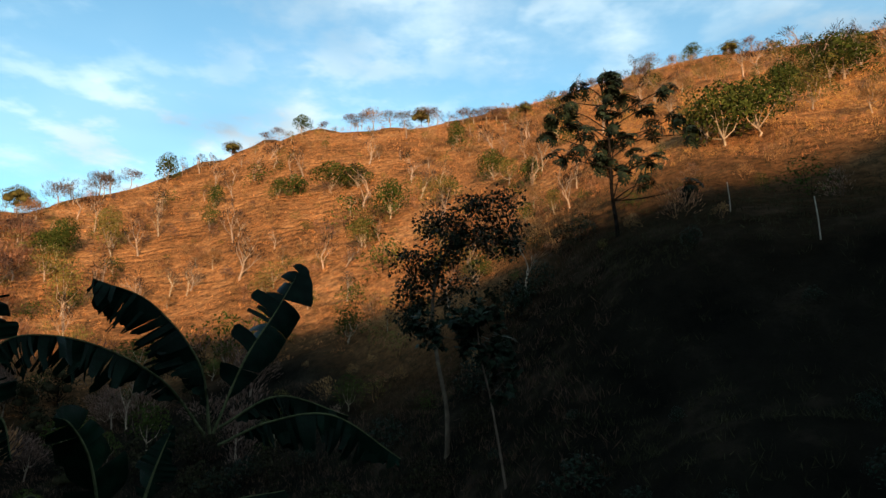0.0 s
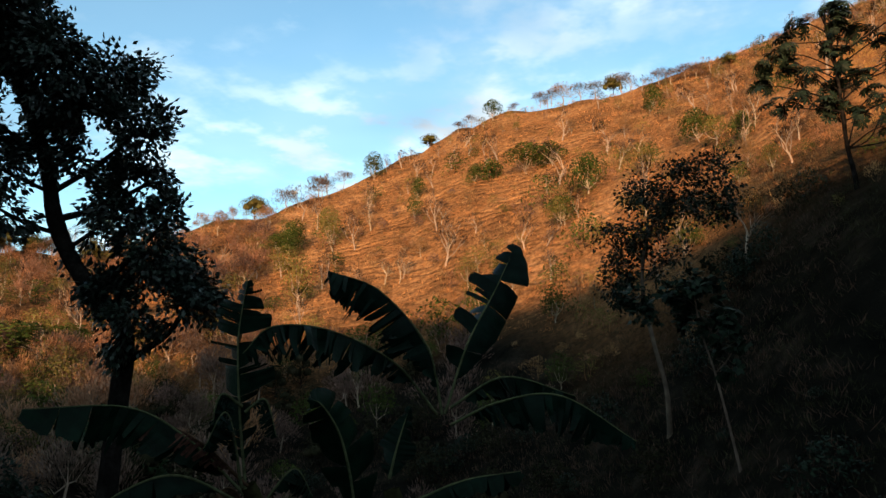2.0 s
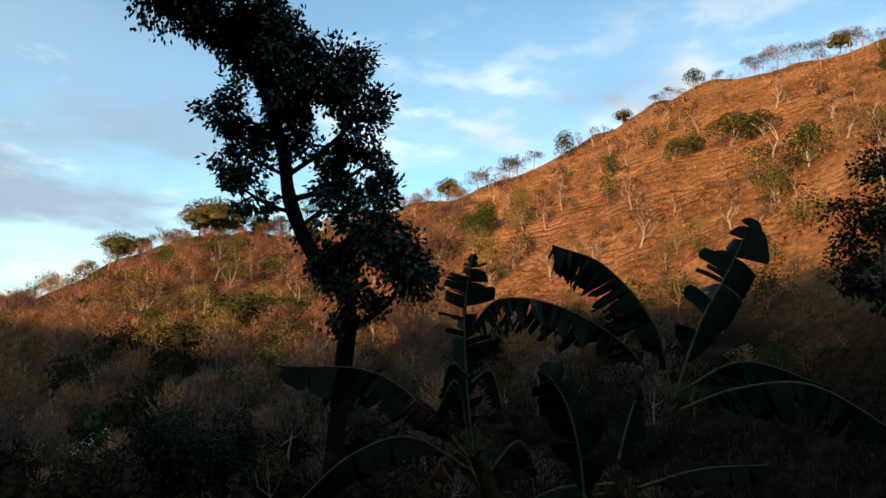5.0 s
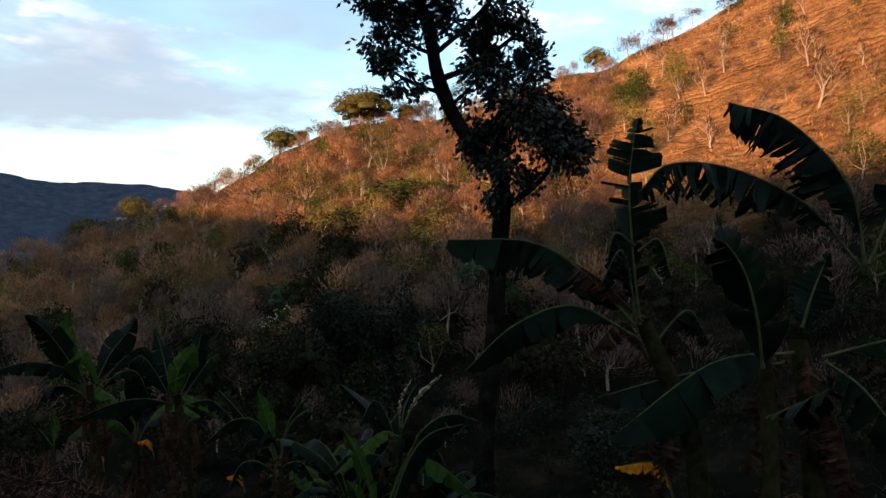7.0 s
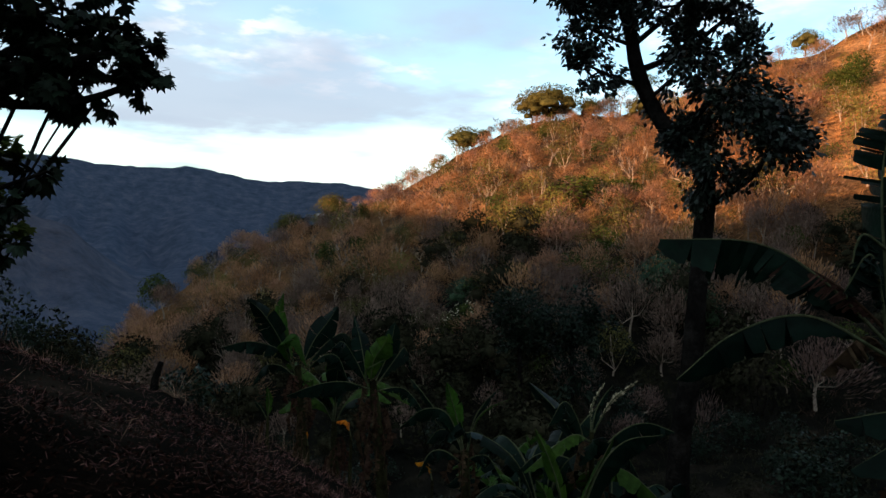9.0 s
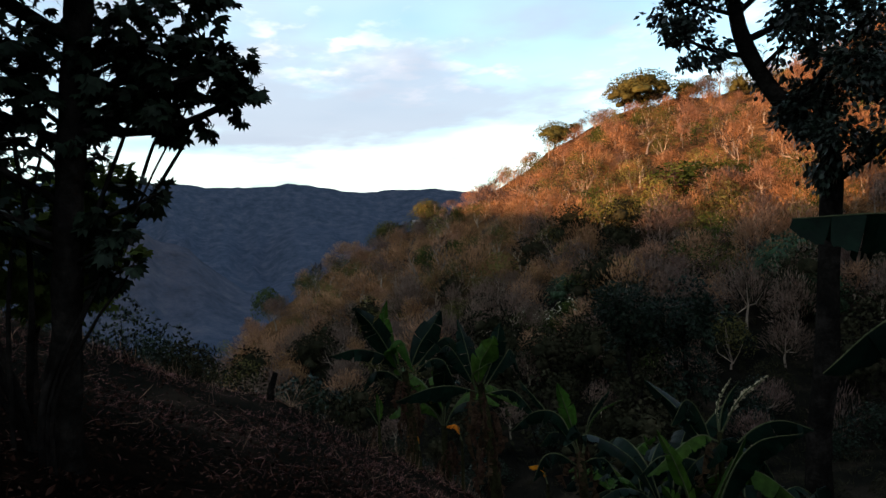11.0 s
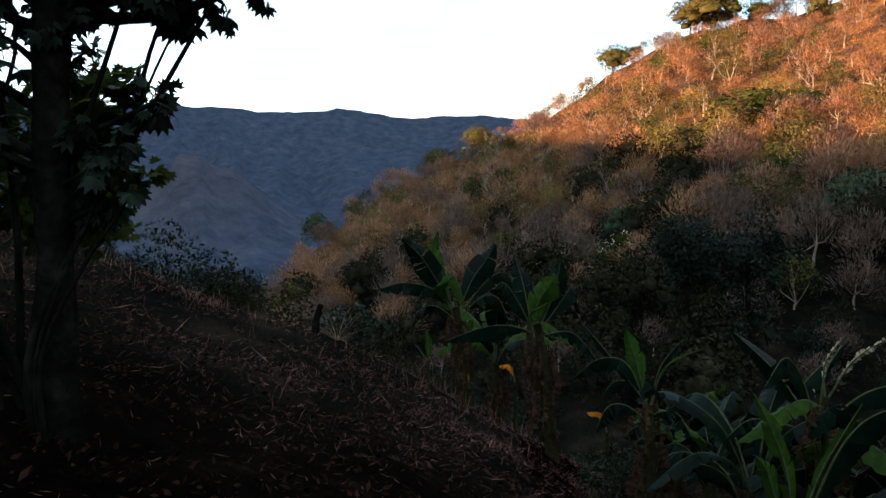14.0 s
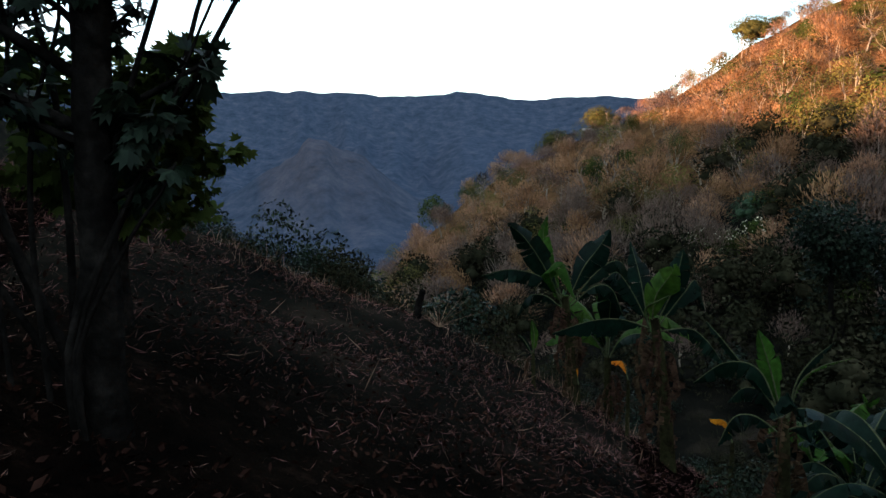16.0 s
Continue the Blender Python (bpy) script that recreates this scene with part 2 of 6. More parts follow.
def ground_material():
    """Soil whose cover goes from straw mulch through shade-darkened brush to dry hillside grass to a far range with
    haze in its colour, by the ground's own attributes.
    """
    m = bpy.data.materials.new("ground_cover")
    m.use_nodes = True
    nodes, links = m.node_tree.nodes, m.node_tree.links
    bsdf = nodes["Principled BSDF"]
    co = nodes.new("ShaderNodeTexCoord")

    def noise_node(scale, detail, rough=0.6, vec=None):
        n = nodes.new("ShaderNodeTexNoise")
        n.inputs["Scale"].default_value, n.inputs["Detail"].default_value, n.inputs["Roughness"].default_value = scale, detail, rough
        links.new(vec or co.outputs["Object"], n.inputs["Vector"])
        return n.outputs["Fac"]

    def ramp(fac, stops):
        n = nodes.new("ShaderNodeValToRGB")
        els = n.color_ramp.elements
        for i, (p, c) in enumerate(stops):
            el = els[i] if i < 2 else els.new(p)
            el.position, el.color = p, (*c, 1)
        links.new(fac, n.inputs[0])
        return n.outputs[0]

    def mix(fac, a, b, kind="MIX"):
        n = nodes.new("ShaderNodeMix")
        n.data_type, n.blend_type = "RGBA", kind
        if isinstance(fac, float):
            n.inputs["Factor"].default_value = fac
        else:
            links.new(fac, n.inputs["Factor"])
        links.new(a, n.inputs["A"])
        links.new(b, n.inputs["B"])
        return n.outputs["Result"]

    def attribute(name):
        n = nodes.new("ShaderNodeAttribute")
        n.attribute_name = name
        return n.outputs["Fac"]

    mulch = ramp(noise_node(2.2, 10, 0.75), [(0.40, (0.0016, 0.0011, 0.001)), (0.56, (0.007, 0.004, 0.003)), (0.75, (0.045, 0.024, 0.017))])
    # brush ground is near-black: the gully's shade is put into its colour
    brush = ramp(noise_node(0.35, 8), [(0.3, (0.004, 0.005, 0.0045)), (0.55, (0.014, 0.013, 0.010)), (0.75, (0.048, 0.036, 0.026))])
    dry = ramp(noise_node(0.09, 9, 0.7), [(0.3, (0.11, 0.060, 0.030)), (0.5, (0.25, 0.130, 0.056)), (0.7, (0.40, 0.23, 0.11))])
    speck = ramp(noise_node(1.6, 6, 0.7), [(0.35, (0.42, 0.43, 0.42)), (0.65, (1.4, 1.34, 1.28))])
    dry = mix(1.0, dry, speck, "MULTIPLY")
    # far range: the blue of distant haze is mixed into the tree cover's colour
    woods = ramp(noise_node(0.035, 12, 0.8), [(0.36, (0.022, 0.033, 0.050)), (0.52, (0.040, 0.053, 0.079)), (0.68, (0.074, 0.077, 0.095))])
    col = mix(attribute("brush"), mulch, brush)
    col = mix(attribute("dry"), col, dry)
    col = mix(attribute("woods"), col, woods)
    links.new(col, bsdf.inputs["Base Color"])
    bsdf.inputs["Roughness"].default_value = 0.95
    bsdf.inputs["Specular IOR Level"].default_value = 0.0
    # cattle treads: level ledges that wander along the slope
    warp = nodes.new("ShaderNodeSeparateXYZ")
    links.new(co.outputs["Object"], warp.inputs[0])
    wob = nodes.new("ShaderNodeMath")
    wob.operation = "MULTIPLY_ADD"
    links.new(noise_node(0.09, 4), wob.inputs[0])
    wob.inputs[1].default_value = 9.0
    links.new(warp.outputs[2], wob.inputs[2])
    wave = nodes.new("ShaderNodeMath")
    wave.operation = "SINE"
    freq = nodes.new("ShaderNodeMath")
    freq.operation = "MULTIPLY"
    freq.inputs[1].default_value = 4.2
    links.new(wob.outputs[0], freq.inputs[0])
    links.new(freq.outputs[0], wave.inputs[0])
    tread = nodes.new("ShaderNodeMath")
    tread.operation = "MULTIPLY"
    links.new(wave.outputs[0], tread.inputs[0])
    links.new(attribute("dry"), tread.inputs[1])
    total = nodes.new("ShaderNodeMath")
    total.operation = "MULTIPLY_ADD"
    links.new(tread.outputs[0], total.inputs[0])
    total.inputs[1].default_value = 0.35
    links.new(noise_node(2.5, 8, 0.7), total.inputs[2])
    bump = nodes.new("ShaderNodeBump")
    bump.inputs["Strength"].default_value, bump.inputs["Distance"].default_value = 1.0, 0.6
    links.new(total.outputs[0], bump.inputs["Height"])
    links.new(bump.outputs[0], bsdf.inputs["Normal"])
    return m


GROUND = ground_material()


# ---------------------------------------------------------------- terrain
# Azimuth in degrees, counted to the left from the +y axis.
AZ = [-180, -130, -90, -60, -36, -22, -11, 0, 12, 18, 25, 32, 37, 46, 55, 61, 66, 70, 76, 80, 85, 89, 93, 98, 180]
FOOT_R = [30, 30, 20, 16, 14, 14, 16, 20, 30, 36, 40, 39, 38, 36, 36, 38, 40, 42, 46, 48, 50, 50, 50, 60, 60]
FOOT_Z = [-30, -30, -4, -3, -2.5, -2.6, -4, -6, -6.5, -6.7, -7, -8, -9, -10, -10.5, -11, -11.5, -12, -13, -14, -15, -17, -19, -30, -30]
CREST_R = [120, 120, 120, 140, 165, 170, 160, 142, 150, 158, 165, 160, 155, 150, 140, 135, 128, 140, 140, 138, 120, 110, 100, 90, 90]
CREST_Z = [-30, -30, 40, 72, 82, 88, 78, 64.5, 65.5, 61.5, 54, 43, 39.5, 28, 26, 16.5, 8.5, 5, -1, -4, -13, -19, -24, -38, -38]
# unseen crest behind the camera, its heights set to throw the hillside's shadow line
OWN_X = [-360, -190, -112, -90, -74, -56, -45, -36, -30, -20, -8, 4, 12, 19, 24, 30, 33, 38, 44, 48, 53, 60, 68, 240]
OWN_Z = [-60, 6, 30, 28, 23, 17, 15, 16, 30, 34, 34, 33, 32, 33, 35, 35, 35, 37, 41, 42, 44, 50, 56, 62]
OWN_Y = -95.0
# the far range's skyline
RIDGE_AZ = [55, 69, 71.7, 73.8, 75.5, 79.8, 81.5, 82.9, 84, 85, 87.5, 90, 92.3, 98, 105]
RIDGE_Z = [132, 137, 146, 144, 141, 156, 166, 174, 167, 166, 168, 171, 178, 182, 184]


def vnoise(x, y, seed=0):
    """Smooth value noise between -1 and 1 on arrays."""
    x, y = np.asarray(x, float), np.asarray(y, float)
    ix, iy = np.floor(x), np.floor(y)
    fx, fy = x - ix, y - iy
    fx, fy = fx * fx * (3 - 2 * fx), fy * fy * (3 - 2 * fy)

    def corner(a, b):
        v = np.sin(a * 127.1 + b * 311.7 + seed * 74.7) * 43758.5453
        return v - np.floor(v)
    low = corner(ix, iy) * (1 - fx) + corner(ix + 1, iy) * fx
    top = corner(ix, iy + 1) * (1 - fx) + corner(ix + 1, iy + 1) * fx
    return 2 * (low * (1 - fy) + top * fy) - 1


def ease(v):
    v = np.clip(v, 0, 1)
    return v * v * (3 - 2 * v)


def around(az, values):
    """Smooth interpolation of a ring of values by azimuth."""
    return sum(np.interp((az + d + 180) % 360 - 180, AZ, values) for d in (-3, -1.5, 0, 1.5, 3)) / 5


def height(x, y):
    x, y = np.asarray(x, float), np.asarray(y, float)
    r = np.hypot(x, y) + 1e-6
    az = np.degrees(np.arctan2(-x, y))
    # the slope on which the camera stands, rising behind it to a long unseen crest shaped by its shadow
    plane = 0.10 * x - 0.35 * y + np.maximum(0, -y) * 0.12 * ease(-x / 6)
    plane = plane - 0.25 * np.maximum(0, y - 1.5) * ease((az + 25) / 30)
    crest = np.interp(x, OWN_X, OWN_Z) + 1.6 * vnoise(x / 9, 0 * x, 14) + 1.0 * vnoise(x / 3.5, 0 * x, 15)
    s = ease((-y - 22) / (-OWN_Y - 22))
    own = plane * (1 - s) + crest * s
    own = np.where(y < OWN_Y, crest - 0.3 * (OWN_Y - y), own)
    drop = np.maximum(0, r - 17) * 0.22 * ease((az - 20) / 30) * (1 - ease((az - 112) / 22)) * np.maximum(1 - ease((-y - 65) / 25), ease((-x - 185) / 40))
    own = own - drop
    # the hillside across the gully
    rf, zf, rc, zc = (around(az, v) for v in (FOOT_R, FOOT_Z, CREST_R, CREST_Z))
    s = np.clip((r - rf) / (rc - rf), 0, None)
    bend = 1 + 0.3 * ease((az + 15) / 25)
    hill = zf + (zc - zf) * np.minimum(s, 1) ** bend - np.maximum(0, r - rc) * 0.45
    bench = ease((-az - 10) / 8) * (az > -100)
    hill = hill + bench * 1.6 * ((ease((r - 27) / 2.2) - ease((r - 29) / 16)) - 0.7 * (ease((r - 20) / 3) - ease((r - 25) / 2)))
    k = 1.2
    z = np.maximum(own, hill) + np.maximum(0, k - np.abs(own - hill)) ** 2 / (4 * k)
    # the wide valley and the far range
    brow = np.interp(az, RIDGE_AZ, RIDGE_Z)
    m = np.interp(r, [200, 380, 1350, 1750, 2080, 2600, 5000], [-60, -85, -75, 10, 164, 120, -20]) + (brow - 164) * ease((r - 1500) / 560)
    folds = 1 - 2 * np.abs(vnoise(az / 4.5 + 0.5 * vnoise(x / 300, y / 300, 3), r / 1200, 4))
    folds = folds + 0.5 * (1 - 2 * np.abs(vnoise(az / 1.7 + 0.4 * vnoise(x / 150, y / 150, 7), r / 700, 5))) + 0.12 * vnoise(x / 60, y / 60, 16)
    m = m + np.interp(r, [300, 900, 1600, 1950, 2080, 5000], [0, 8, 26, 14, 4, 20]) * folds + np.exp(-((r - 2090) / 60) ** 2) * (4.5 * vnoise(az / 1.6, 0 * az, 12) + 3 * vnoise(az / 0.6, 0 * az, 13))
    m = m + (92 + 14 * vnoise(az / 2.2, r / 120, 17)) * np.exp(-((az - 95) / 7) ** 2 - ((r - 800) / 150) ** 2)
    # out-of-sight mountain added to keep the sun off the far range
    m = m + 760 * ease((az - 119) / 9) * (1 - ease((az - 175) / 5)) * np.exp(-((r - 3050) / 380) ** 2)
    z = np.maximum(z, m)
    # unevenness
    rough = ease((r - 5) / 40)
    far = 1 - ease((r - 220) / 250)
    z = z + far * ((0.06 + 0.7 * rough) * vnoise(x / 11, y / 11, 1) + (0.05 + 0.3 * rough) * vnoise(x / 4.1, y / 4.1, 2)) + (0.07 * vnoise(x / 1.1, y / 1.1, 6) + 0.035 * vnoise(x / 0.42, y / 0.42, 26)) * (r < 60)
    return z


# ---------------------------------------------------------------- mesh helpers
class Geo:
    """Collects quads; becomes one mesh."""

    def __init__(self):
        self.v, self.q, self.n, self.soft = [], [], 0, []

    def add(self, verts, quads):
        verts = np.asarray(verts, float).reshape(-1, 3)
        self.v.append(verts)
        self.q.append(np.asarray(quads, int).reshape(-1, 4) + self.n)
        self.n += len(verts)

    def normals(self):
        return np.concatenate(self.soft) if self.soft else None

    def arrays(self):
        if not self.v:
            return np.zeros((0, 3)), np.zeros((0, 4), int)
        return np.concatenate(self.v), np.concatenate(self.q)


def mesh_of(name, verts, quads, mat, smooth=True, normals=None):
    me = bpy.data.meshes.new(name)
    me.vertices.add(len(verts))
    me.vertices.foreach_set("co", np.ascontiguousarray(verts, np.float32).ravel())
    me.loops.add(len(quads) * 4)
    me.loops.foreach_set("vertex_index", np.ascontiguousarray(quads, np.int32).ravel())
    me.polygons.add(len(quads))
    me.polygons.foreach_set("loop_start", np.arange(0, len(quads) * 4, 4, dtype=np.int32))
    if smooth:
        me.polygons.foreach_set("use_smooth", np.ones(len(quads), bool))
    me.update(calc_edges=True)
    me.materials.append(mat)
    if normals is not None:
        me.attributes.new("custom_normal", "FLOAT_VECTOR", "POINT").data.foreach_set("vector", np.ascontiguousarray(normals, np.float32).ravel())
    return me


def part(name, g, mat, parent=None, label="", smooth=True):
    verts, quads, normals = (*g.arrays(), g.normals()) if isinstance(g, Geo) else g
    ob = new(name, mesh_of(name, verts, quads, mat, smooth, normals))
    ob.parent = parent
    if label:
        tagged(ob, label)
    return ob


def unit(v):
    v = np.asarray(v, float)
    return v / (np.linalg.norm(v, axis=-1, keepdims=True) + 1e-12)


def tube(g, pts, radii, sides=6, flute=0.0, cap=False):
    pts, radii = np.asarray(pts, float), np.asarray(radii, float)
    t = unit(np.gradient(pts, axis=0))
    ref = np.array([1.0, 0.17, 0.05]) if abs(t[0, 2]) > 0.6 else np.array([0.05, 0.1, 1.0])
    a = unit(np.cross(t, ref))
    b = np.cross(t, a)
    ang = np.arange(sides) * 2 * np.pi / sides
    ring = radii[:, None] * (1 + flute * np.sin(3 * ang)[None, :])
    v = pts[:, None] + ring[..., None] * (np.cos(ang)[None, :, None] * a[:, None] + np.sin(ang)[None, :, None] * b[:, None])
    k, i = np.meshgrid(np.arange(len(pts) - 1), np.arange(sides), indexing="ij")
    j = (i + 1) % sides
    q = np.stack([k * sides + i, k * sides + j, (k + 1) * sides + j, (k + 1) * sides + i], -1)
    g.add(v, q)
    if cap:
        n = len(pts) * sides
        top = np.arange(n - sides, n)
        g.q[-1] = np.concatenate([g.q[-1], [[top[0], top[1], top[2], top[3]], [top[0], top[3], top[4 % sides], top[5 % sides]]] + g.n - n]) if sides == 6 else g.q[-1]


def leaflets(g, centers, along, length, width, rng, droop=0.0):
    """Rhomb leaves from their bases, one quad each."""
    centers, along = np.asarray(centers, float), unit(along)
    n = len(centers)
    if not n:
        return
    along = unit(along + rng.normal(0, 0.25, (n, 3)) + np.array([0, 0, -droop]))
    side = unit(np.cross(along, rng.normal(0, 1, (n, 3)) + np.array([0, 0, 1.2])))
    ln = length * rng.uniform(0.6, 1.3, (n, 1))
    wd = width * rng.uniform(0.7, 1.2, (n, 1))
    mid = centers + along * ln * 0.45
    bow = np.cross(along, side) * ln * 0.08
    v = np.stack([centers, mid + side * wd / 2 + bow, centers + along * ln, mid - side * wd / 2 + bow], 1)
    g.add(v, np.arange(n * 4).reshape(n, 4))


def shell(g, centers, normals, length, width, rng, jitter=0.4):
    """Leaves that lie like scales on a rounded clump, facing outwards."""
    n = len(centers)
    nor = unit(normals + rng.normal(0, jitter, (n, 3)))
    along = unit(np.cross(nor, rng.normal(0, 1, (n, 3))) + np.array([0, 0, -0.2]))
    side = np.cross(nor, along)
    ln = length * rng.uniform(0.6, 1.3, (n, 1))
    wd = width * rng.uniform(0.7, 1.2, (n, 1))
    v = np.stack([centers - along * ln / 2, centers - side * wd / 2, centers + along * ln / 2, centers + side * wd / 2], 1)
    g.add(v, np.arange(n * 4).reshape(n, 4))
    g.soft.append(np.repeat(unit(normals * 0.75 + nor * 0.35), 4, 0))


def grow(g, rng, p, d, length, radius, depth, tips, sides=5, spread=0.6, lift=0.12, ratio=0.68, kids=3, wander=0.16, min_r=0.004, nodes=None):
    """A limb that wanders, tapers and forks; the ends go to tips."""
    p, d = np.array(p, float), unit(np.array(d, float))
    n = 4 if depth else 3
    pts = [p.copy()]
    for _ in range(n):
        d = unit(d + rng.normal(0, wander, 3) + np.array([0, 0, lift]))
        p = p + d * length / n
        pts.append(p.copy())
    end = radius * (0.62 if depth else 0.35)
    tube(g, pts, np.maximum(np.linspace(radius, end, n + 1), min_r), max(3, sides))
    if nodes is not None:
        nodes.extend((q, d) for q in pts[1:])
    if depth == 0:
        tips.append((p, d))
        return
    for k in range(kids):
        turn = unit(rng.normal(0, 1, 3) + np.array([0, 0, 0.1]))
        side = unit(np.cross(d, turn))
        nd = unit(d + side * spread * rng.uniform(0.6, 1.4))
        start = pts[-1] if k < 2 else pts[rng.integers(2, n)]
        grow(g, rng, start, nd, length * ratio * rng.uniform(0.75, 1.2), end * (0.85 if k == 0 else 0.65), depth - 1, tips, max(3, sides - 1), spread, lift, ratio, kids, wander, min_r, nodes)


def clumps(rng, tips, per, size, out=0.5):
    """Leaf bases and directions in loose balls round the tips."""
    p = np.array([t[0] for t in tips])
    d = np.array([t[1] for t in tips])
    idx = np.repeat(np.arange(len(p)), per)
    off = rng.normal(0, 1, (len(idx), 3)) * size
    return p[idx] + off, unit(off + d[idx] * out)


def spot(az, el, near=12.0, far=400.0):
    """The place where the sight line of that azimuth and elevation from the start of the walk meets the ground."""
    r = np.linspace(near, far, 1600)
    a = radians(az)
    x, y = -r * math.sin(a), r * math.cos(a)
    e = np.degrees(np.arctan2(height(x, y) - 1.6, r))
    hit = np.nonzero(e >= el)[0]
    i = hit[0] if len(hit) else int(np.argmax(e))
    return float(x[i]), float(y[i]), float(height(x[i], y[i])), float(r[i])


def curve_through(pts, n):
    """Points along a smooth curve through the given ones."""
    pts = np.asarray(pts, float)
    p = np.concatenate([[2 * pts[0] - pts[1]], pts, [2 * pts[-1] - pts[-2]]])
    out = []
    for t in np.linspace(0, len(pts) - 1 - 1e-6, n):
        i = int(t)
        f = t - i
        a, b, c, d = p[i:i + 4]
        out.append(0.5 * (2 * b + (c - a) * f + (2 * a - 5 * b + 4 * c - d) * f * f + (3 * b - a - 3 * c + d) * f ** 3))
    return np.array(out)


# ---------------------------------------------------------------- ground
def build_ground():
    fine = np.arange(-48, 126.01, 0.5)
    az = np.concatenate([fine, np.arange(130, 312 - 3.9, 4)])
    rad = np.concatenate([[0.0], np.geomspace(0.7, 1300, 210), np.linspace(1330, 2300, 40), np.geomspace(2400, 5000, 12)])
    a, r = np.meshgrid(np.radians(az), rad, indexing="ij")
    x, y = -r * np.sin(a), r * np.cos(a)
    z = height(x, y)
    nr, na = len(rad), len(az)
    i, k = np.meshgrid(np.arange(na), np.arange(nr - 1), indexing="ij")
    j = (i + 1) % na
    quads = np.stack([i * nr + k, i * nr + k + 1, j * nr + k + 1, j * nr + k], -1).reshape(-1, 4)
    quads = quads[:, ::-1]
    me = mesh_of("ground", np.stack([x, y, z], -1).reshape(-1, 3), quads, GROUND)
    deg = np.degrees(a)
    wob = 6 * vnoise(x / 15, y / 15, 8)
    # how far up the sunny hillside, how far into the shade-darkened gully brush, how far away
    rf, rc = around(deg, FOOT_R), around(deg, CREST_R)
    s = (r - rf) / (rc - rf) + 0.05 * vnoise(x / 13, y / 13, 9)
    # spur soil is darkened too, for the shade between its crowns
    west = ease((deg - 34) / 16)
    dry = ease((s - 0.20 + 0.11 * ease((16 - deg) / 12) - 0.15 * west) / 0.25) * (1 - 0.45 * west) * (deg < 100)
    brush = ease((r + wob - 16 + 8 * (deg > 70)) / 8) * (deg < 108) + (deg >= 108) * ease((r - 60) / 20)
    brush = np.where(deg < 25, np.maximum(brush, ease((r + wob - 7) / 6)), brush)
    dry = dry + 0.04 * np.exp(-((deg - 95) / 8) ** 2 - ((r - 760) / 150) ** 2)
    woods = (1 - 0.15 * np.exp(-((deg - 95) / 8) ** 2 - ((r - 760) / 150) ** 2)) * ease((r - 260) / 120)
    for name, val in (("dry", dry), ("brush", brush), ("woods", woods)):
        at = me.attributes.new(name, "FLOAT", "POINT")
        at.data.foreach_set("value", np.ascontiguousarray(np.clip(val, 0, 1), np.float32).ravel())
    return tagged(new("ground", me), "hilly ground with straw mulch, dry grass and far wooded range", "ground", kind="structure")


ground = build_ground()


# ---------------------------------------------------------------- near trees
def lobed_leaves(g, centers, along, size, rng, lobes=5):
    """Hand-shaped leaves: pointed lobes fanned from the stalk, drooping."""
    centers, along = np.asarray(centers, float), unit(along)
    n = len(centers)
    along = unit(along + np.array([0, 0, -0.55]) + rng.normal(0, 0.25, (n, 3)))
    side = unit(np.cross(along, rng.normal(0, 0.6, (n, 3)) + np.array([0, 0, 1.0])))
    s = size * rng.uniform(0.6, 1.25, (n, 1))
    for k in range(lobes):
        a = (k - (lobes - 1) / 2) * ((1.6 + 0.12 * lobes) / max(1, lobes - 1))
        d = along * math.cos(a) + side * math.sin(a) + np.array([0, 0, -0.12 * abs(a)])
        w = np.cross(d, np.cross(along, side))
        ln = s * (1.0 - 0.16 * abs(a))
        v = np.stack([centers, centers + d * ln * 0.55 + w * ln * (1.15 / (lobes + 1)), centers + d * ln, centers + d * ln * 0.55 - w * ln * (1.15 / (lobes + 1))], 1)
        g.add(v, np.arange(n * 4).reshape(n, 4))



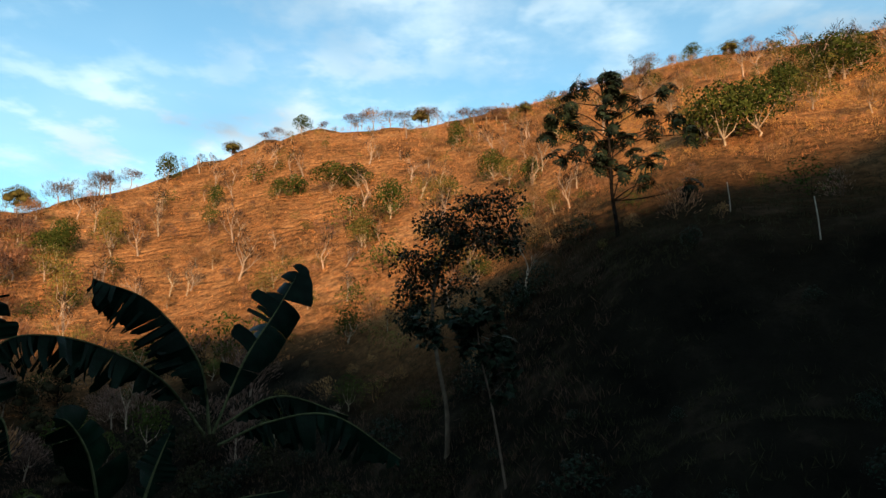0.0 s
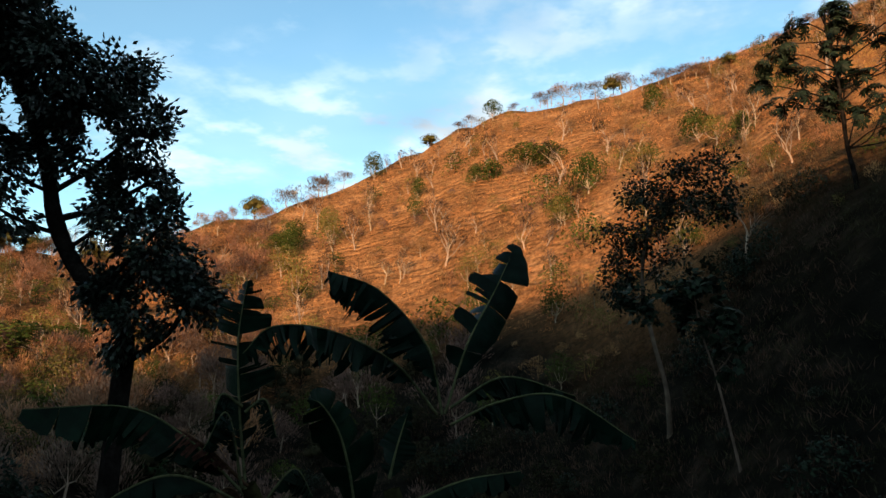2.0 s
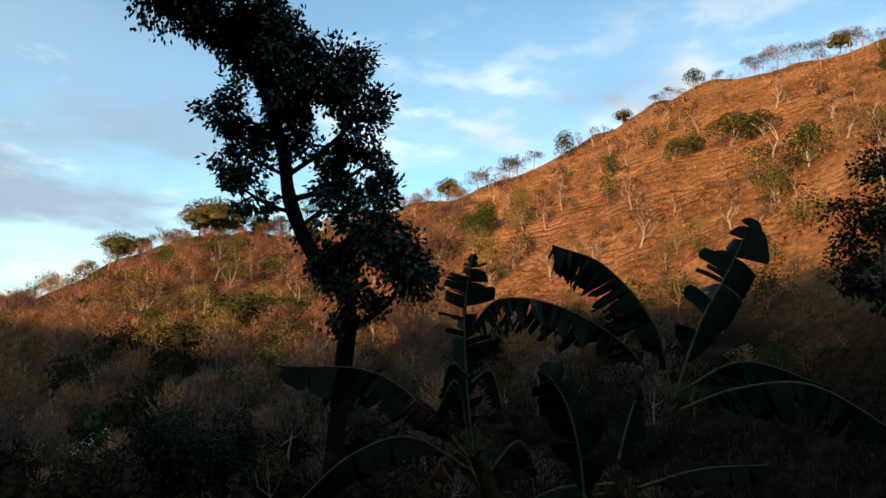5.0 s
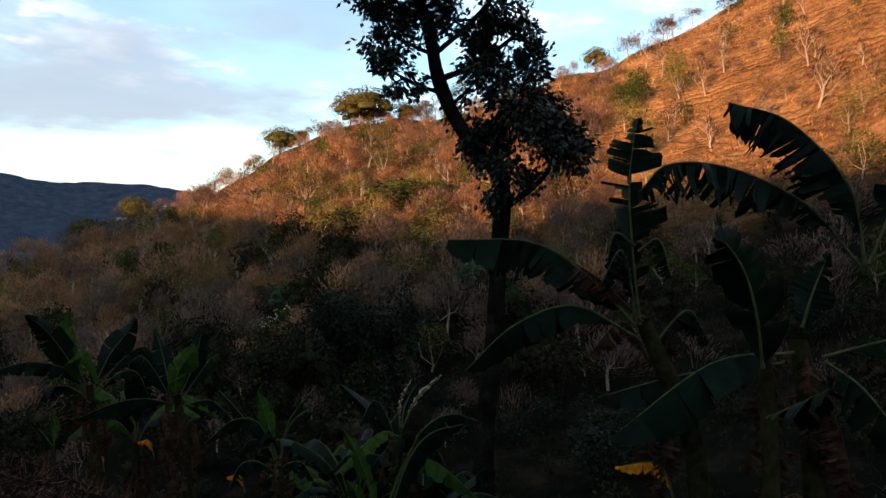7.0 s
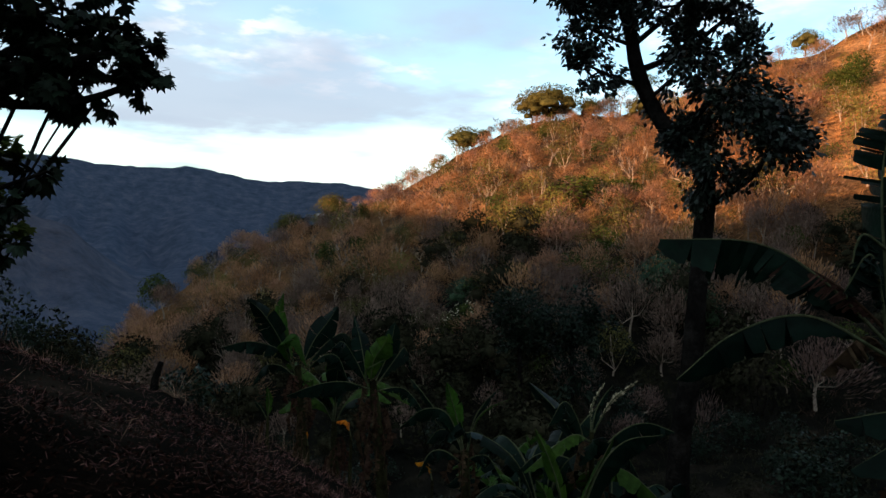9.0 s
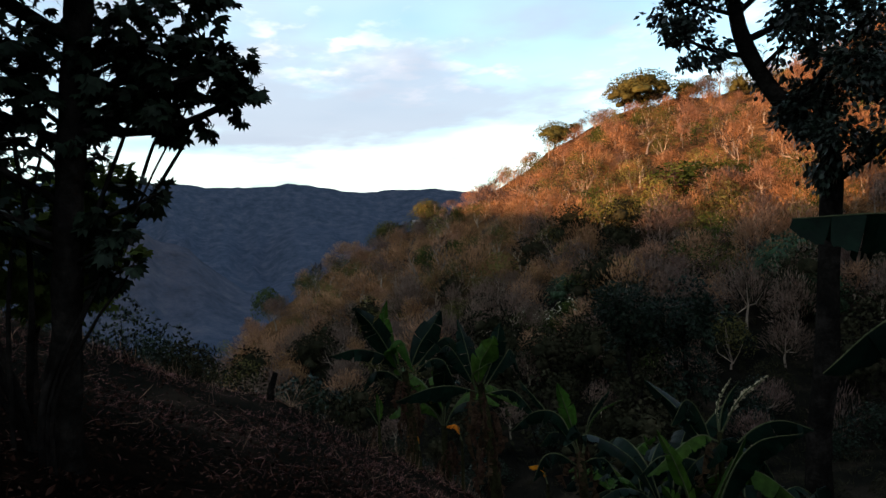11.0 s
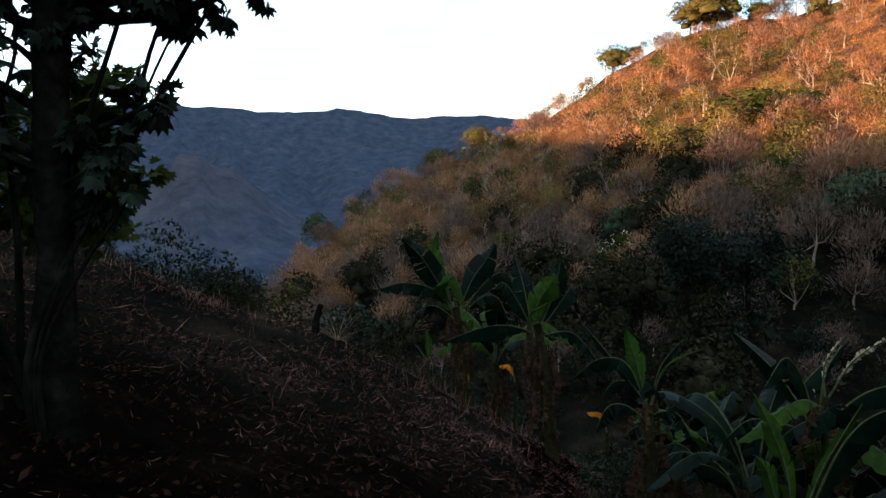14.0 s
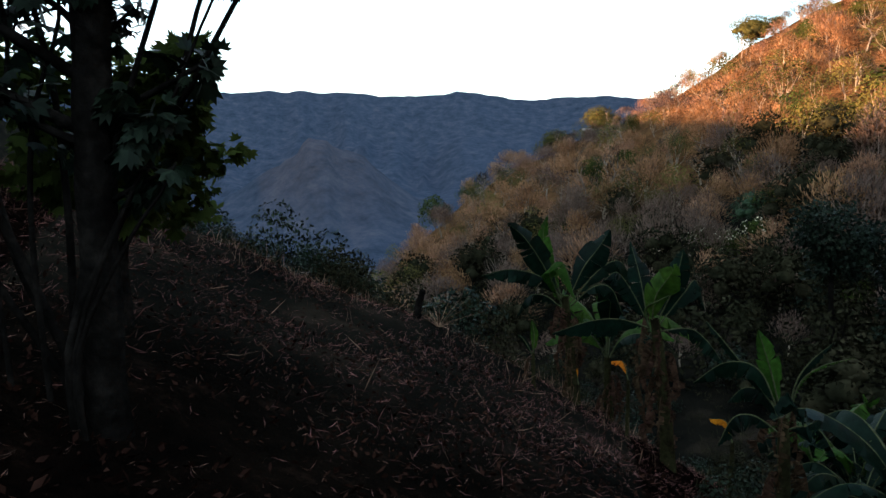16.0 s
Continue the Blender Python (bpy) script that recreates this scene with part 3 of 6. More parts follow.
def crowned_tree(name, label, trunk, r0, r1, blobs, bark, leaf, leaf_len, per, seed, lobed=0, limbs=True, twig=0.35, sides=9, skin=0.35, thin=0.012, tight=1.0, rise=0.9):
    """A tree with the given trunk line; each blob (centre, half width, half height, share) is a bough with twigs and leaves."""
    rg = np.random.default_rng(seed)
    root = tagged(new(name), label, "tree")
    wood = Geo()
    line = curve_through(trunk, 40)
    rad = np.linspace(r0, r1, 40) * (1 + 0.06 * np.sin(np.arange(40) * 1.3)) + r0 * 0.5 * np.exp(-np.arange(40) / 2.0)
    tube(wood, line, rad, sides, 0.05)
    part("trunk", wood, bark, root)
    for c, w, h, share in blobs:
        c = np.array(c, float)
        w, h = w * tight, h * tight
        g, tips, nodes = Geo(), [], []
        near = int(np.argmin(np.linalg.norm(line - (c - np.array([0, 0, h * rise])), axis=1)))
        near = max(3, min(38, near - 2))
        s = line[near]
        rb = min(rad[near] * 0.5, 0.03 * np.linalg.norm(c - s) + thin)
        path = curve_through([s, s * 0.5 + c * 0.5 + rg.normal(0, 0.06, 3) * np.linalg.norm(c - s) + np.array([0, 0, 0.1 * h]), c], 8)
        tube(g, path, np.linspace(rb, rb * 0.45, 8), 6)
        for k in range(7):
            i = int(rg.integers(3, 8))
            d = rg.normal(0, 1, 3) * np.array([w, w, h])
            grow(g, rg, path[i], d, max(w, h) * 0.55, rb * 0.4, 2, tips, 4, 0.7, 0.02, 0.62, 3, 0.22, 0.004, nodes)
        part("branch", g, bark, root)
        crown = Geo()
        n = int(per * share)
        v = unit(rg.normal(0, 1, (n, 3)))
        rr = rg.uniform(0, 1, (n, 1)) ** skin
        lump = 0.72 + 0.4 * vnoise(v[:, 0] * 2.3 + seed, v[:, 1] * 2.3 + v[:, 2] * 1.7, seed)[:, None]
        p = c + v * rr * lump * np.array([w, w, h])
        ends = np.array([t[0] for t in tips])
        pick = rg.integers(0, len(ends), n)
        own = rg.random((n, 1)) < 0.72
        p = np.where(own, ends[pick] + rg.normal(0, 0.15 * w, (n, 3)), p)
        d = unit(p - c + rg.normal(0, 0.4, (n, 3)) * w)
        if lobed:
            lobed_leaves(crown, p, d, leaf_len, rg, lobed)
        else:
            leaflets(crown, p, d, leaf_len, leaf_len * 0.58, rg, 0.25)
        part("foliage", crown, leaf, root)
    return root



crowned_tree("broadleaf_tree", "tall leaning dark tree with dense leathery foliage", [(-9.07, 9.33, -5.78), (-9.11, 9.29, -3.31), (-9.10, 9.30, -2.00), (-9.00, 9.39, -0.86), (-8.97, 9.42, 0.29), (-8.93, 9.45, 1.35), (-8.90, 9.48, 2.37), (-9.00, 9.39, 2.80), (-9.24, 9.17, 3.14), (-9.49, 8.93, 3.61), (-9.68, 8.73, 4.12), (-9.80, 8.60, 4.60), (-9.86, 8.54, 5.04), (-9.91, 8.48, 5.43), (-10.04, 8.33, 5.99), (-10.20, 8.15, 6.60), (-10.35, 7.96, 7.13), (-10.48, 7.59, 7.50), (-10.78, 7.17, 7.84), (-11.02, 6.79, 8.13), (-11.22, 6.47, 8.54)], 0.190, 0.085, [
    ((-8.37, 9.35, 4.04), 1.09, 0.93, 1.30),
    ((-7.65, 9.52, 3.28), 0.66, 0.61, 0.70),
    ((-9.24, 9.22, 3.31), 0.54, 0.49, 0.60),
    ((-8.44, 9.07, 2.84), 0.62, 0.36, 0.40),
    ((-9.11, 9.23, 4.84), 0.76, 0.54, 0.60),
    ((-8.16, 9.53, 4.58), 0.52, 0.52, 0.40),
    ((-8.98, 8.79, 7.01), 0.99, 0.89, 1.50),
    ((-8.39, 8.79, 5.91), 0.76, 0.71, 1.10),
    ((-9.89, 8.78, 6.16), 0.66, 0.66, 0.80),
    ((-9.80, 7.89, 7.80), 0.93, 0.73, 1.20),
    ((-10.57, 7.71, 7.45), 0.86, 0.65, 0.90),
    ((-9.11, 7.94, 7.22), 0.80, 0.70, 1.00),
    ((-10.18, 7.41, 6.06), 0.63, 0.52, 0.60),
    ((-10.22, 7.75, 5.25), 0.63, 0.42, 0.40),
    ((-10.18, 7.67, 4.61), 0.42, 0.26, 0.35),
    ((-10.75, 6.89, 7.85), 0.74, 0.63, 0.90),
    ((-11.09, 6.33, 8.61), 1.16, 0.85, 1.20),
    ((-10.30, 7.25, 8.71), 1.15, 0.73, 1.20),
    ((-8.54, 9.63, 5.42), 0.59, 0.43, 0.40),
    ((-10.19, 7.66, 9.74), 1.27, 0.63, 1.20)], BARK, TREE_LEAF, 0.12, 2300, 5, tight=0.85, rise=0.2)


def rosette_tree(name, label, trunk, heads, seed, size=0.42, reach=0.62, leaves=11):
    """A slender tree whose bare limbs each end in a rosette of long-stalked round lobed leaves."""
    rg = np.random.default_rng(seed)
    root = tagged(new(name), label, "tree")
    line = curve_through(trunk, 30)
    g = Geo()
    tube(g, line, np.linspace(0.16, 0.04, 30), 8, 0.05)
    part("trunk", g, BARK, root)
    for c in heads:
        c = np.array(c, float) + rg.normal(0, 0.25, 3)
        near = int(np.clip(np.argmin(np.linalg.norm(line - (c - np.array([0, 0, rg.uniform(0.4, 2.4)])), axis=1)), 12, 28))
        g = Geo()
        tube(g, curve_through([line[near], line[near] * 0.45 + c * 0.55 + rg.normal(0, 0.25, 3), c], 8), np.linspace(0.045, 0.02, 8), 5)
        part("branch", g, BARK, root)
        g = Geo()
        for _ in range(leaves):
            d = unit(rg.normal(0, 1, 3) + np.array([0, 0, 0.35]))
            p = c + d * reach * rg.uniform(0.6, 1.2) + np.array([0, 0, -0.1])
            tube(g, [c, c * 0.5 + p * 0.5 + np.array([0, 0, 0.08]), p], [0.012, 0.01, 0.008], 3)
            nor = unit(d * 0.8 + np.array([0, 0, 0.7]) + rg.normal(0, 0.2, 3))
            a = unit(np.cross(nor, rg.normal(0, 1, 3)))
            b = np.cross(nor, a)
            s = size * rg.uniform(0.7, 1.2)
            for k in range(9):
                t = k * 0.66 + 0.2
                o = a * math.cos(t) + b * math.sin(t) - nor * 0.35
                w = (b * math.cos(t) - a * math.sin(t)) * s * 0.17
                g.add([p, p + o * s * 0.6 + w, p + o * s * 1.05 - nor * 0.1 * s, p + o * s * 0.6 - w], [(0, 1, 2, 3)])
        part("foliage", g, DARK_LEAF, root)
    return root



rosette_tree("cecropia_tree", "slender tree with clusters of big lobed leaves", [(9.90, 37.72, 6.28), (10.06, 37.68, 8.90), (10.24, 37.63, 11.25), (10.09, 37.67, 13.34), (10.10, 37.67, 15.47), (10.09, 37.67, 18.02), (9.92, 37.72, 20.10), (9.99, 37.70, 21.23)], [
    (10.07, 37.68, 21.99),
    (9.10, 37.92, 20.78),
    (10.57, 37.54, 20.58),
    (8.04, 38.16, 19.96),
    (9.67, 37.78, 19.19),
    (6.79, 38.40, 18.75),
    (7.61, 38.25, 17.92),
    (10.58, 37.54, 18.14),
    (8.71, 38.02, 16.70),
    (7.05, 38.36, 16.86),
    (12.18, 37.05, 18.46),
    (13.48, 36.60, 19.51),
    (12.69, 36.88, 16.93),
    (14.61, 36.16, 16.96),
    (11.39, 37.30, 16.03),
    (12.88, 36.81, 15.48),
    (10.68, 37.51, 14.69),
    (12.48, 36.95, 14.13),
    (14.04, 36.39, 13.41),
    (9.46, 37.84, 15.54),
    (9.27, 37.88, 17.94),
    (10.03, 37.69, 16.93),
    (8.33, 38.10, 18.98),
    (11.15, 37.37, 17.15),
    (10.27, 37.62, 15.63),
    (11.93, 37.13, 14.90),
    (13.82, 36.47, 18.00),
    (7.65, 38.24, 18.86),
    (9.50, 37.82, 16.26),
    (10.50, 37.56, 19.45),
    (6.40, 38.47, 17.65),
    (10.45, 37.58, 21.17),
    (11.65, 37.22, 19.84)], 6)

crowned_tree("dark_crowned_tree", "spreading tree with dark brownish crown at the gully", [(0.10, 33.00, -1.37), (0.14, 33.03, 0.01), (0.10, 33.00, 1.38), (-0.30, 33.00, 3.54), (-0.57, 33.00, 5.78), (-0.27, 33.00, 8.07), (0.47, 33.00, 9.54)], 0.130, 0.070, [
    ((1.66, 32.96, 11.48), 1.27, 0.79, 0.90),
    ((3.10, 32.85, 10.98), 1.27, 0.84, 0.90),
    ((0.04, 33.00, 10.59), 1.55, 0.68, 0.90),
    ((1.91, 32.94, 9.66), 1.83, 0.73, 1.10),
    ((3.63, 32.80, 9.46), 0.98, 0.73, 0.60),
    ((-1.84, 32.95, 8.81), 1.13, 0.51, 0.60),
    ((0.17, 33.00, 8.66), 1.41, 0.62, 0.70),
    ((-1.31, 33.97, 7.23), 1.30, 1.16, 1.00),
    ((-2.18, 33.93, 6.20), 0.87, 1.16, 0.70),
    ((1.34, 33.97, 7.65), 0.87, 0.99, 0.40)], GREY_TWIG, DARK_LEAF, 0.22, 900, 7)

crowned_tree("pale_sapling", "thin pale sapling with broad leaves above the bank", [(2.30, 25.90, -1.84), (2.16, 25.91, -0.85), (1.98, 25.92, 0.37), (1.74, 25.94, 1.87), (1.41, 25.96, 3.33), (1.32, 25.97, 4.43)], 0.055, 0.030, [
    ((-0.67, 25.99, 4.45), 0.75, 0.44, 0.70),
    ((0.55, 25.99, 4.77), 0.89, 0.49, 0.90),
    ((1.44, 25.96, 4.98), 0.80, 0.58, 0.90),
    ((2.30, 25.90, 3.86), 0.75, 0.67, 0.90),
    ((2.59, 25.87, 2.78), 0.44, 0.44, 0.40),
    ((0.98, 25.98, 3.77), 0.53, 0.40, 0.40)], GREY_TWIG, DARK_LEAF, 0.3, 150, 8, lobed=3)

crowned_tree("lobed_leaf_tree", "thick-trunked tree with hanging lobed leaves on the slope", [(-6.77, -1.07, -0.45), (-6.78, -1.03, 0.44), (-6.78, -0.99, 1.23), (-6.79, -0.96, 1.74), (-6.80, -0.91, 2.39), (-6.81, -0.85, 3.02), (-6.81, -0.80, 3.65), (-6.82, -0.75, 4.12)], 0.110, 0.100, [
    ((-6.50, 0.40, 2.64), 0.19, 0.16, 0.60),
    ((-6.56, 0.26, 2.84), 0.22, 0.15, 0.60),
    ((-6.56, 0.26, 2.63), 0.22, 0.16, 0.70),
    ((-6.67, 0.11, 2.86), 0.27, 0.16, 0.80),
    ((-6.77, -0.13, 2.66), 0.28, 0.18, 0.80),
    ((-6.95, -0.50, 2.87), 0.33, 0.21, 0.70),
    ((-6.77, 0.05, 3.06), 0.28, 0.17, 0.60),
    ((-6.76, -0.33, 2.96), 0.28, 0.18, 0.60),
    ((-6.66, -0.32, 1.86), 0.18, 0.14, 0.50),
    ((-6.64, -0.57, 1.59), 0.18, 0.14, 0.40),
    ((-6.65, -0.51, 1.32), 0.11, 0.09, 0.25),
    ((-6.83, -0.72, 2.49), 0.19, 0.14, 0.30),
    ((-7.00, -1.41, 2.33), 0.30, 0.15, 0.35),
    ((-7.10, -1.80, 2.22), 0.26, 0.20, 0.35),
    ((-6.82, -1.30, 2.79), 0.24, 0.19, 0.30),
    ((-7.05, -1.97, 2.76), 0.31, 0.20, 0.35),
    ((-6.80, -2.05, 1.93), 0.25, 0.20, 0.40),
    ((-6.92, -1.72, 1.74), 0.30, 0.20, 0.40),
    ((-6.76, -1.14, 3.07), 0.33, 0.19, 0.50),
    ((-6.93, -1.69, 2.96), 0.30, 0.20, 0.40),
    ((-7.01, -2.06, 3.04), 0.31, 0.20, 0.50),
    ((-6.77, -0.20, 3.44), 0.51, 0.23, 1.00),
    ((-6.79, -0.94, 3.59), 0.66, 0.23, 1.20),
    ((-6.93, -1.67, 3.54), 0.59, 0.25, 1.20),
    # unseen overhead boughs, added to block sky light from the slope
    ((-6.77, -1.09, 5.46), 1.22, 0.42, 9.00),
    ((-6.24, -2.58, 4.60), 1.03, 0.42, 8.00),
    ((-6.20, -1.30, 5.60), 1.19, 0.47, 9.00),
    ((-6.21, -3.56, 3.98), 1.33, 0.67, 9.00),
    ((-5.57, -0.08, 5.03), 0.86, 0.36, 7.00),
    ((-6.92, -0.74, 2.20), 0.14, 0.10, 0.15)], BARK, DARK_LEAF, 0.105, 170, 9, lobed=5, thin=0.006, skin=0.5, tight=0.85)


def slender_stems(stems, label):
    for line, r0, r1 in stems:
        g = Geo()
        tube(g, curve_through(line, 16), np.linspace(r0, r1, 16), 6)
        tagged(part("slender_stem", g, BARK), label, "tree stem", "slender stems of the clump")


slender_stems([
    ([(-6.65, -1.17, -0.44), (-6.65, -1.17, 0.30), (-6.69, -0.97, 0.80), (-6.73, -0.64, 1.40), (-6.76, -0.35, 1.88), (-6.77, -0.02, 2.42)], 0.030, 0.012),
    ([(-6.75, -1.18, -0.45), (-6.75, -1.18, 0.28), (-6.80, -0.91, 0.96), (-6.84, -0.57, 1.62), (-6.86, -0.39, 2.16), (-6.87, -0.21, 2.61)], 0.026, 0.010),
    ([(-6.74, -1.19, -0.44), (-6.74, -1.19, 0.28), (-6.78, -1.02, 1.01), (-6.82, -0.77, 1.75), (-6.84, -0.56, 2.32), (-6.86, -0.43, 2.72)], 0.028, 0.010),
    ([(-7.02, -1.32, -0.42), (-7.02, -1.32, 0.03), (-6.97, -1.52, 0.78), (-6.91, -1.73, 1.44), (-6.86, -1.90, 2.15), (-6.82, -2.00, 2.71)], 0.035, 0.015),
    ([(-7.22, -1.35, -0.43), (-7.22, -1.35, -0.07), (-7.15, -1.61, 0.66), (-7.11, -1.78, 1.61), (-7.08, -1.85, 2.39), (-7.12, -1.75, 3.05)], 0.040, 0.020),
    ([(-7.01, -1.36, -0.40), (-7.01, -1.36, -0.01), (-6.93, -1.67, 0.70), (-6.84, -1.96, 1.64), (-6.77, -2.14, 2.33)], 0.030, 0.014),
    ([(-6.56, -1.08, -0.46), (-6.56, -1.08, 0.31), (-6.61, -0.80, 0.89), (-6.64, -0.59, 1.19), (-6.65, -0.51, 1.34)], 0.018, 0.006),
    ([(-7.12, -1.36, -0.41), (-7.12, -1.36, 0.10), (-7.13, -1.31, 0.93), (-7.13, -1.31, 1.75), (-7.11, -1.37, 2.42), (-7.14, -1.26, 2.96)], 0.030, 0.012),
    ([(-6.61, -1.12, -0.45), (-6.61, -1.12, 0.31), (-6.66, -0.84, 1.02), (-6.69, -0.57, 1.55), (-6.71, -0.34, 2.05), (-6.72, -0.08, 2.54)], 0.016, 0.006),
    ([(-6.85, -1.60, -0.29), (-6.85, -1.60, 1.22), (-6.89, -1.43, 1.91), (-6.89, -1.46, 2.50), (-6.86, -1.55, 2.95)], 0.018, 0.008),
    ([(-7.17, -1.90, -0.18), (-7.17, -1.90, 0.94), (-7.13, -2.03, 1.74), (-7.16, -1.96, 2.40), (-7.14, -2.01, 3.04)], 0.025, 0.010),
    ([(-6.90, -1.42, -0.37), (-6.90, -1.42, 0.87), (-6.91, -1.34, 1.61), (-6.96, -1.16, 2.19), (-6.95, -1.19, 2.79)], 0.020, 0.008)], "thin dark stem rising from the slope")

crowned_tree("understory_tree", "bushy dark tree with lobed leaves beside the slope", [(-8.98, -1.72, -0.53), (-8.98, -1.72, 0.42), (-9.00, -1.65, 0.77), (-9.04, -1.55, 1.27), (-9.08, -1.42, 1.76)], 0.060, 0.030, [
    ((-8.22, -0.82, 2.16), 0.19, 0.14, 0.60),
    ((-8.64, -1.17, 2.00), 0.31, 0.26, 1.00),
    ((-8.70, -0.94, 1.73), 0.15, 0.15, 0.40),
    ((-9.13, -1.27, 1.46), 0.39, 0.39, 1.00),
    ((-9.25, -0.80, 1.40), 0.25, 0.12, 0.50),
    ((-9.05, -1.52, 1.12), 0.33, 0.33, 0.90),
    ((-9.66, -1.24, 1.08), 0.30, 0.24, 0.60),
    ((-7.94, -1.62, 1.50), 0.42, 0.52, 1.40),
    ((-7.85, -1.82, 1.96), 0.38, 0.47, 1.00)], BARK, GREEN_LEAF, 0.12, 330, 10, lobed=5, thin=0.008)

crowned_tree("vine_covered_tree", "green tree draped with climbing vines in the gully", [(-30.95, 21.40, -10.27), (-30.91, 21.43, -9.08), (-30.95, 21.40, -7.88), (-31.03, 21.29, -5.97), (-31.09, 21.20, -3.76), (-31.19, 21.05, -2.81)], 0.160, 0.100, [
    ((-31.29, 20.92, -2.34), 1.26, 0.88, 1.00),
    ((-30.56, 21.95, -2.80), 1.26, 0.95, 1.00),
    ((-31.45, 20.67, -3.13), 1.14, 0.95, 0.80),
    ((-31.00, 21.34, -4.39), 0.95, 0.63, 0.60)], BARK, DARK_LEAF, 0.24, 1100, 11)

crowned_tree("vine_covered_tree", "green tree draped with climbing vines in the gully", [(-29.26, 23.62, -9.78), (-29.30, 23.57, -7.22), (-29.33, 23.53, -4.67), (-29.40, 23.45, -3.08)], 0.160, 0.100, [
    ((-29.36, 23.49, -2.60), 1.39, 0.82, 1.10),
    ((-28.78, 24.19, -3.38), 0.95, 1.58, 1.00),
    ((-29.67, 23.10, -4.36), 0.88, 1.89, 1.00),
    ((-29.15, 23.75, -5.94), 0.76, 1.58, 0.80)], BARK, DARK_LEAF, 0.24, 1100, 12)



# ---------------------------------------------------------------- banana plants
def banana_leaf(parent, pts, width, fold=35, torn=0.35, mat=None, face=None, seed=0, blade_from=0.14, name="leaf", label="", thick=0.016, tip=3.4, torn_right=None):
    """A leaf along a bowed midrib; both halves of the blade hang by fold degrees and are torn into strips."""
    rg = np.random.default_rng(seed)
    n = 72 if torn > 0.28 else 36
    mid = curve_through(pts, n)
    tan = unit(np.gradient(mid, axis=0))
    up_v = np.array([0, 0, 1.0]) if face is None else unit(np.array(face, float))
    nor = unit(up_v - tan * (tan @ up_v)[:, None])
    side = np.cross(tan, nor)
    t = np.linspace(0, 1, n)
    u = np.clip((t - blade_from) / (1 - blade_from), 0, 1)
    half = width * np.minimum(1, 3.2 * u) ** 0.6 * np.minimum(1, tip * (1.02 - u)) ** (0.6 if tip > 3 else 0.85)
    first = int(np.argmax(u > 0))
    g = Geo()
    fr = np.linspace(0, 1, 4)
    for sgn in (1, -1):
        if sgn < 0 and torn_right is not None:
            torn = torn_right
        i = first
        while i < n - 1:
            run = int(rg.integers(1, 4)) if rg.random() < torn * 1.5 else int(rg.integers(4, 11))
            e = min(n - 1, i + run)
            f = radians(fold + rg.normal(0, 5 + 22 * torn))
            curl = rg.uniform(0.1, 0.7) + torn * rg.uniform(0, 0.9)
            slide = rg.normal(0, 0.06) * width
            cut = rg.uniform(0.72, 1.08) if torn > 0.2 else 1.0
            open_by = rg.uniform(0.04, 0.22) * min(1, torn * 2)
            rows = []
            for k in range(i, e + 1):
                notch = 1.0 if i < k < e else 1.0 - 0.10 * torn
                ang = f + curl * fr * 0.8
                step = np.concatenate([[0], np.diff(fr)])
                dirs = side[k] * sgn * np.cos(ang)[:, None] - nor[k] * np.sin(ang)[:, None]
                pos = mid[k] + np.cumsum(dirs * step[:, None], 0) * half[k] * cut * notch
                pos += tan[k] * (slide * fr ** 2 + half[k] * 0.18 * fr)[:, None]
                gap = (1 if k == i else -1 if k == e else 0) * open_by * np.linalg.norm(mid[e] - mid[i])
                pos += tan[k] * (gap * fr ** 1.5)[:, None]
                pos += nor[k] * (0.012 * math.sin(k * 2.1)) * fr[:, None]
                rows.append(pos)
            rows = np.array(rows)
            m = len(rows)
            a, b = np.meshgrid(np.arange(m - 1), np.arange(3), indexing="ij")
            g.add(rows, np.stack([a * 4 + b, (a + 1) * 4 + b, (a + 1) * 4 + b + 1, a * 4 + b + 1], -1))
            i = e
    blade = part(name, g, mat or BANANA, parent, label)
    rib = Geo()
    tube(rib, mid - nor * thick * 0.3, np.linspace(thick, thick * 0.25, n), 5)
    part("midrib", rib, RIB if mat is not BANANA_DRY else BANANA_DRY, blade)
    return blade


def pseudostem(parent, pts, r0, r1, seed=0, rags=5):
    rg = np.random.default_rng(seed)
    g = Geo()
    mid = curve_through(pts, 12)
    tube(g, mid, np.linspace(r0, r1, 12) * (1 + 0.05 * np.sin(np.arange(12) * 1.7)), 10, 0.04)
    part("pseudostem", g, STEM, parent)
    for k in range(rags):
        i = int(rg.integers(4, 12))
        ang = rg.uniform(0, 6.28)
        out = np.array([math.cos(ang), math.sin(ang), 0])
        ln = rg.uniform(0.5, 1.1)
        p = mid[i]
        banana_leaf(parent, [p, p + out * 0.22 + np.array([0, 0, 0.05]), p + out * 0.34 - np.array([0, 0, ln * 0.5]), p + out * 0.27 - np.array([0, 0, ln])],
                    0.13, 60, 0.8, BANANA_DRY, None, seed * 31 + k, 0.1, "withered_leaf", "brown withered hanging leaf", 0.008)


def banana_root(x, y, label, group="banana plants"):
    root = tagged(new("banana_plant"), label, "banana plant", group)
    return root


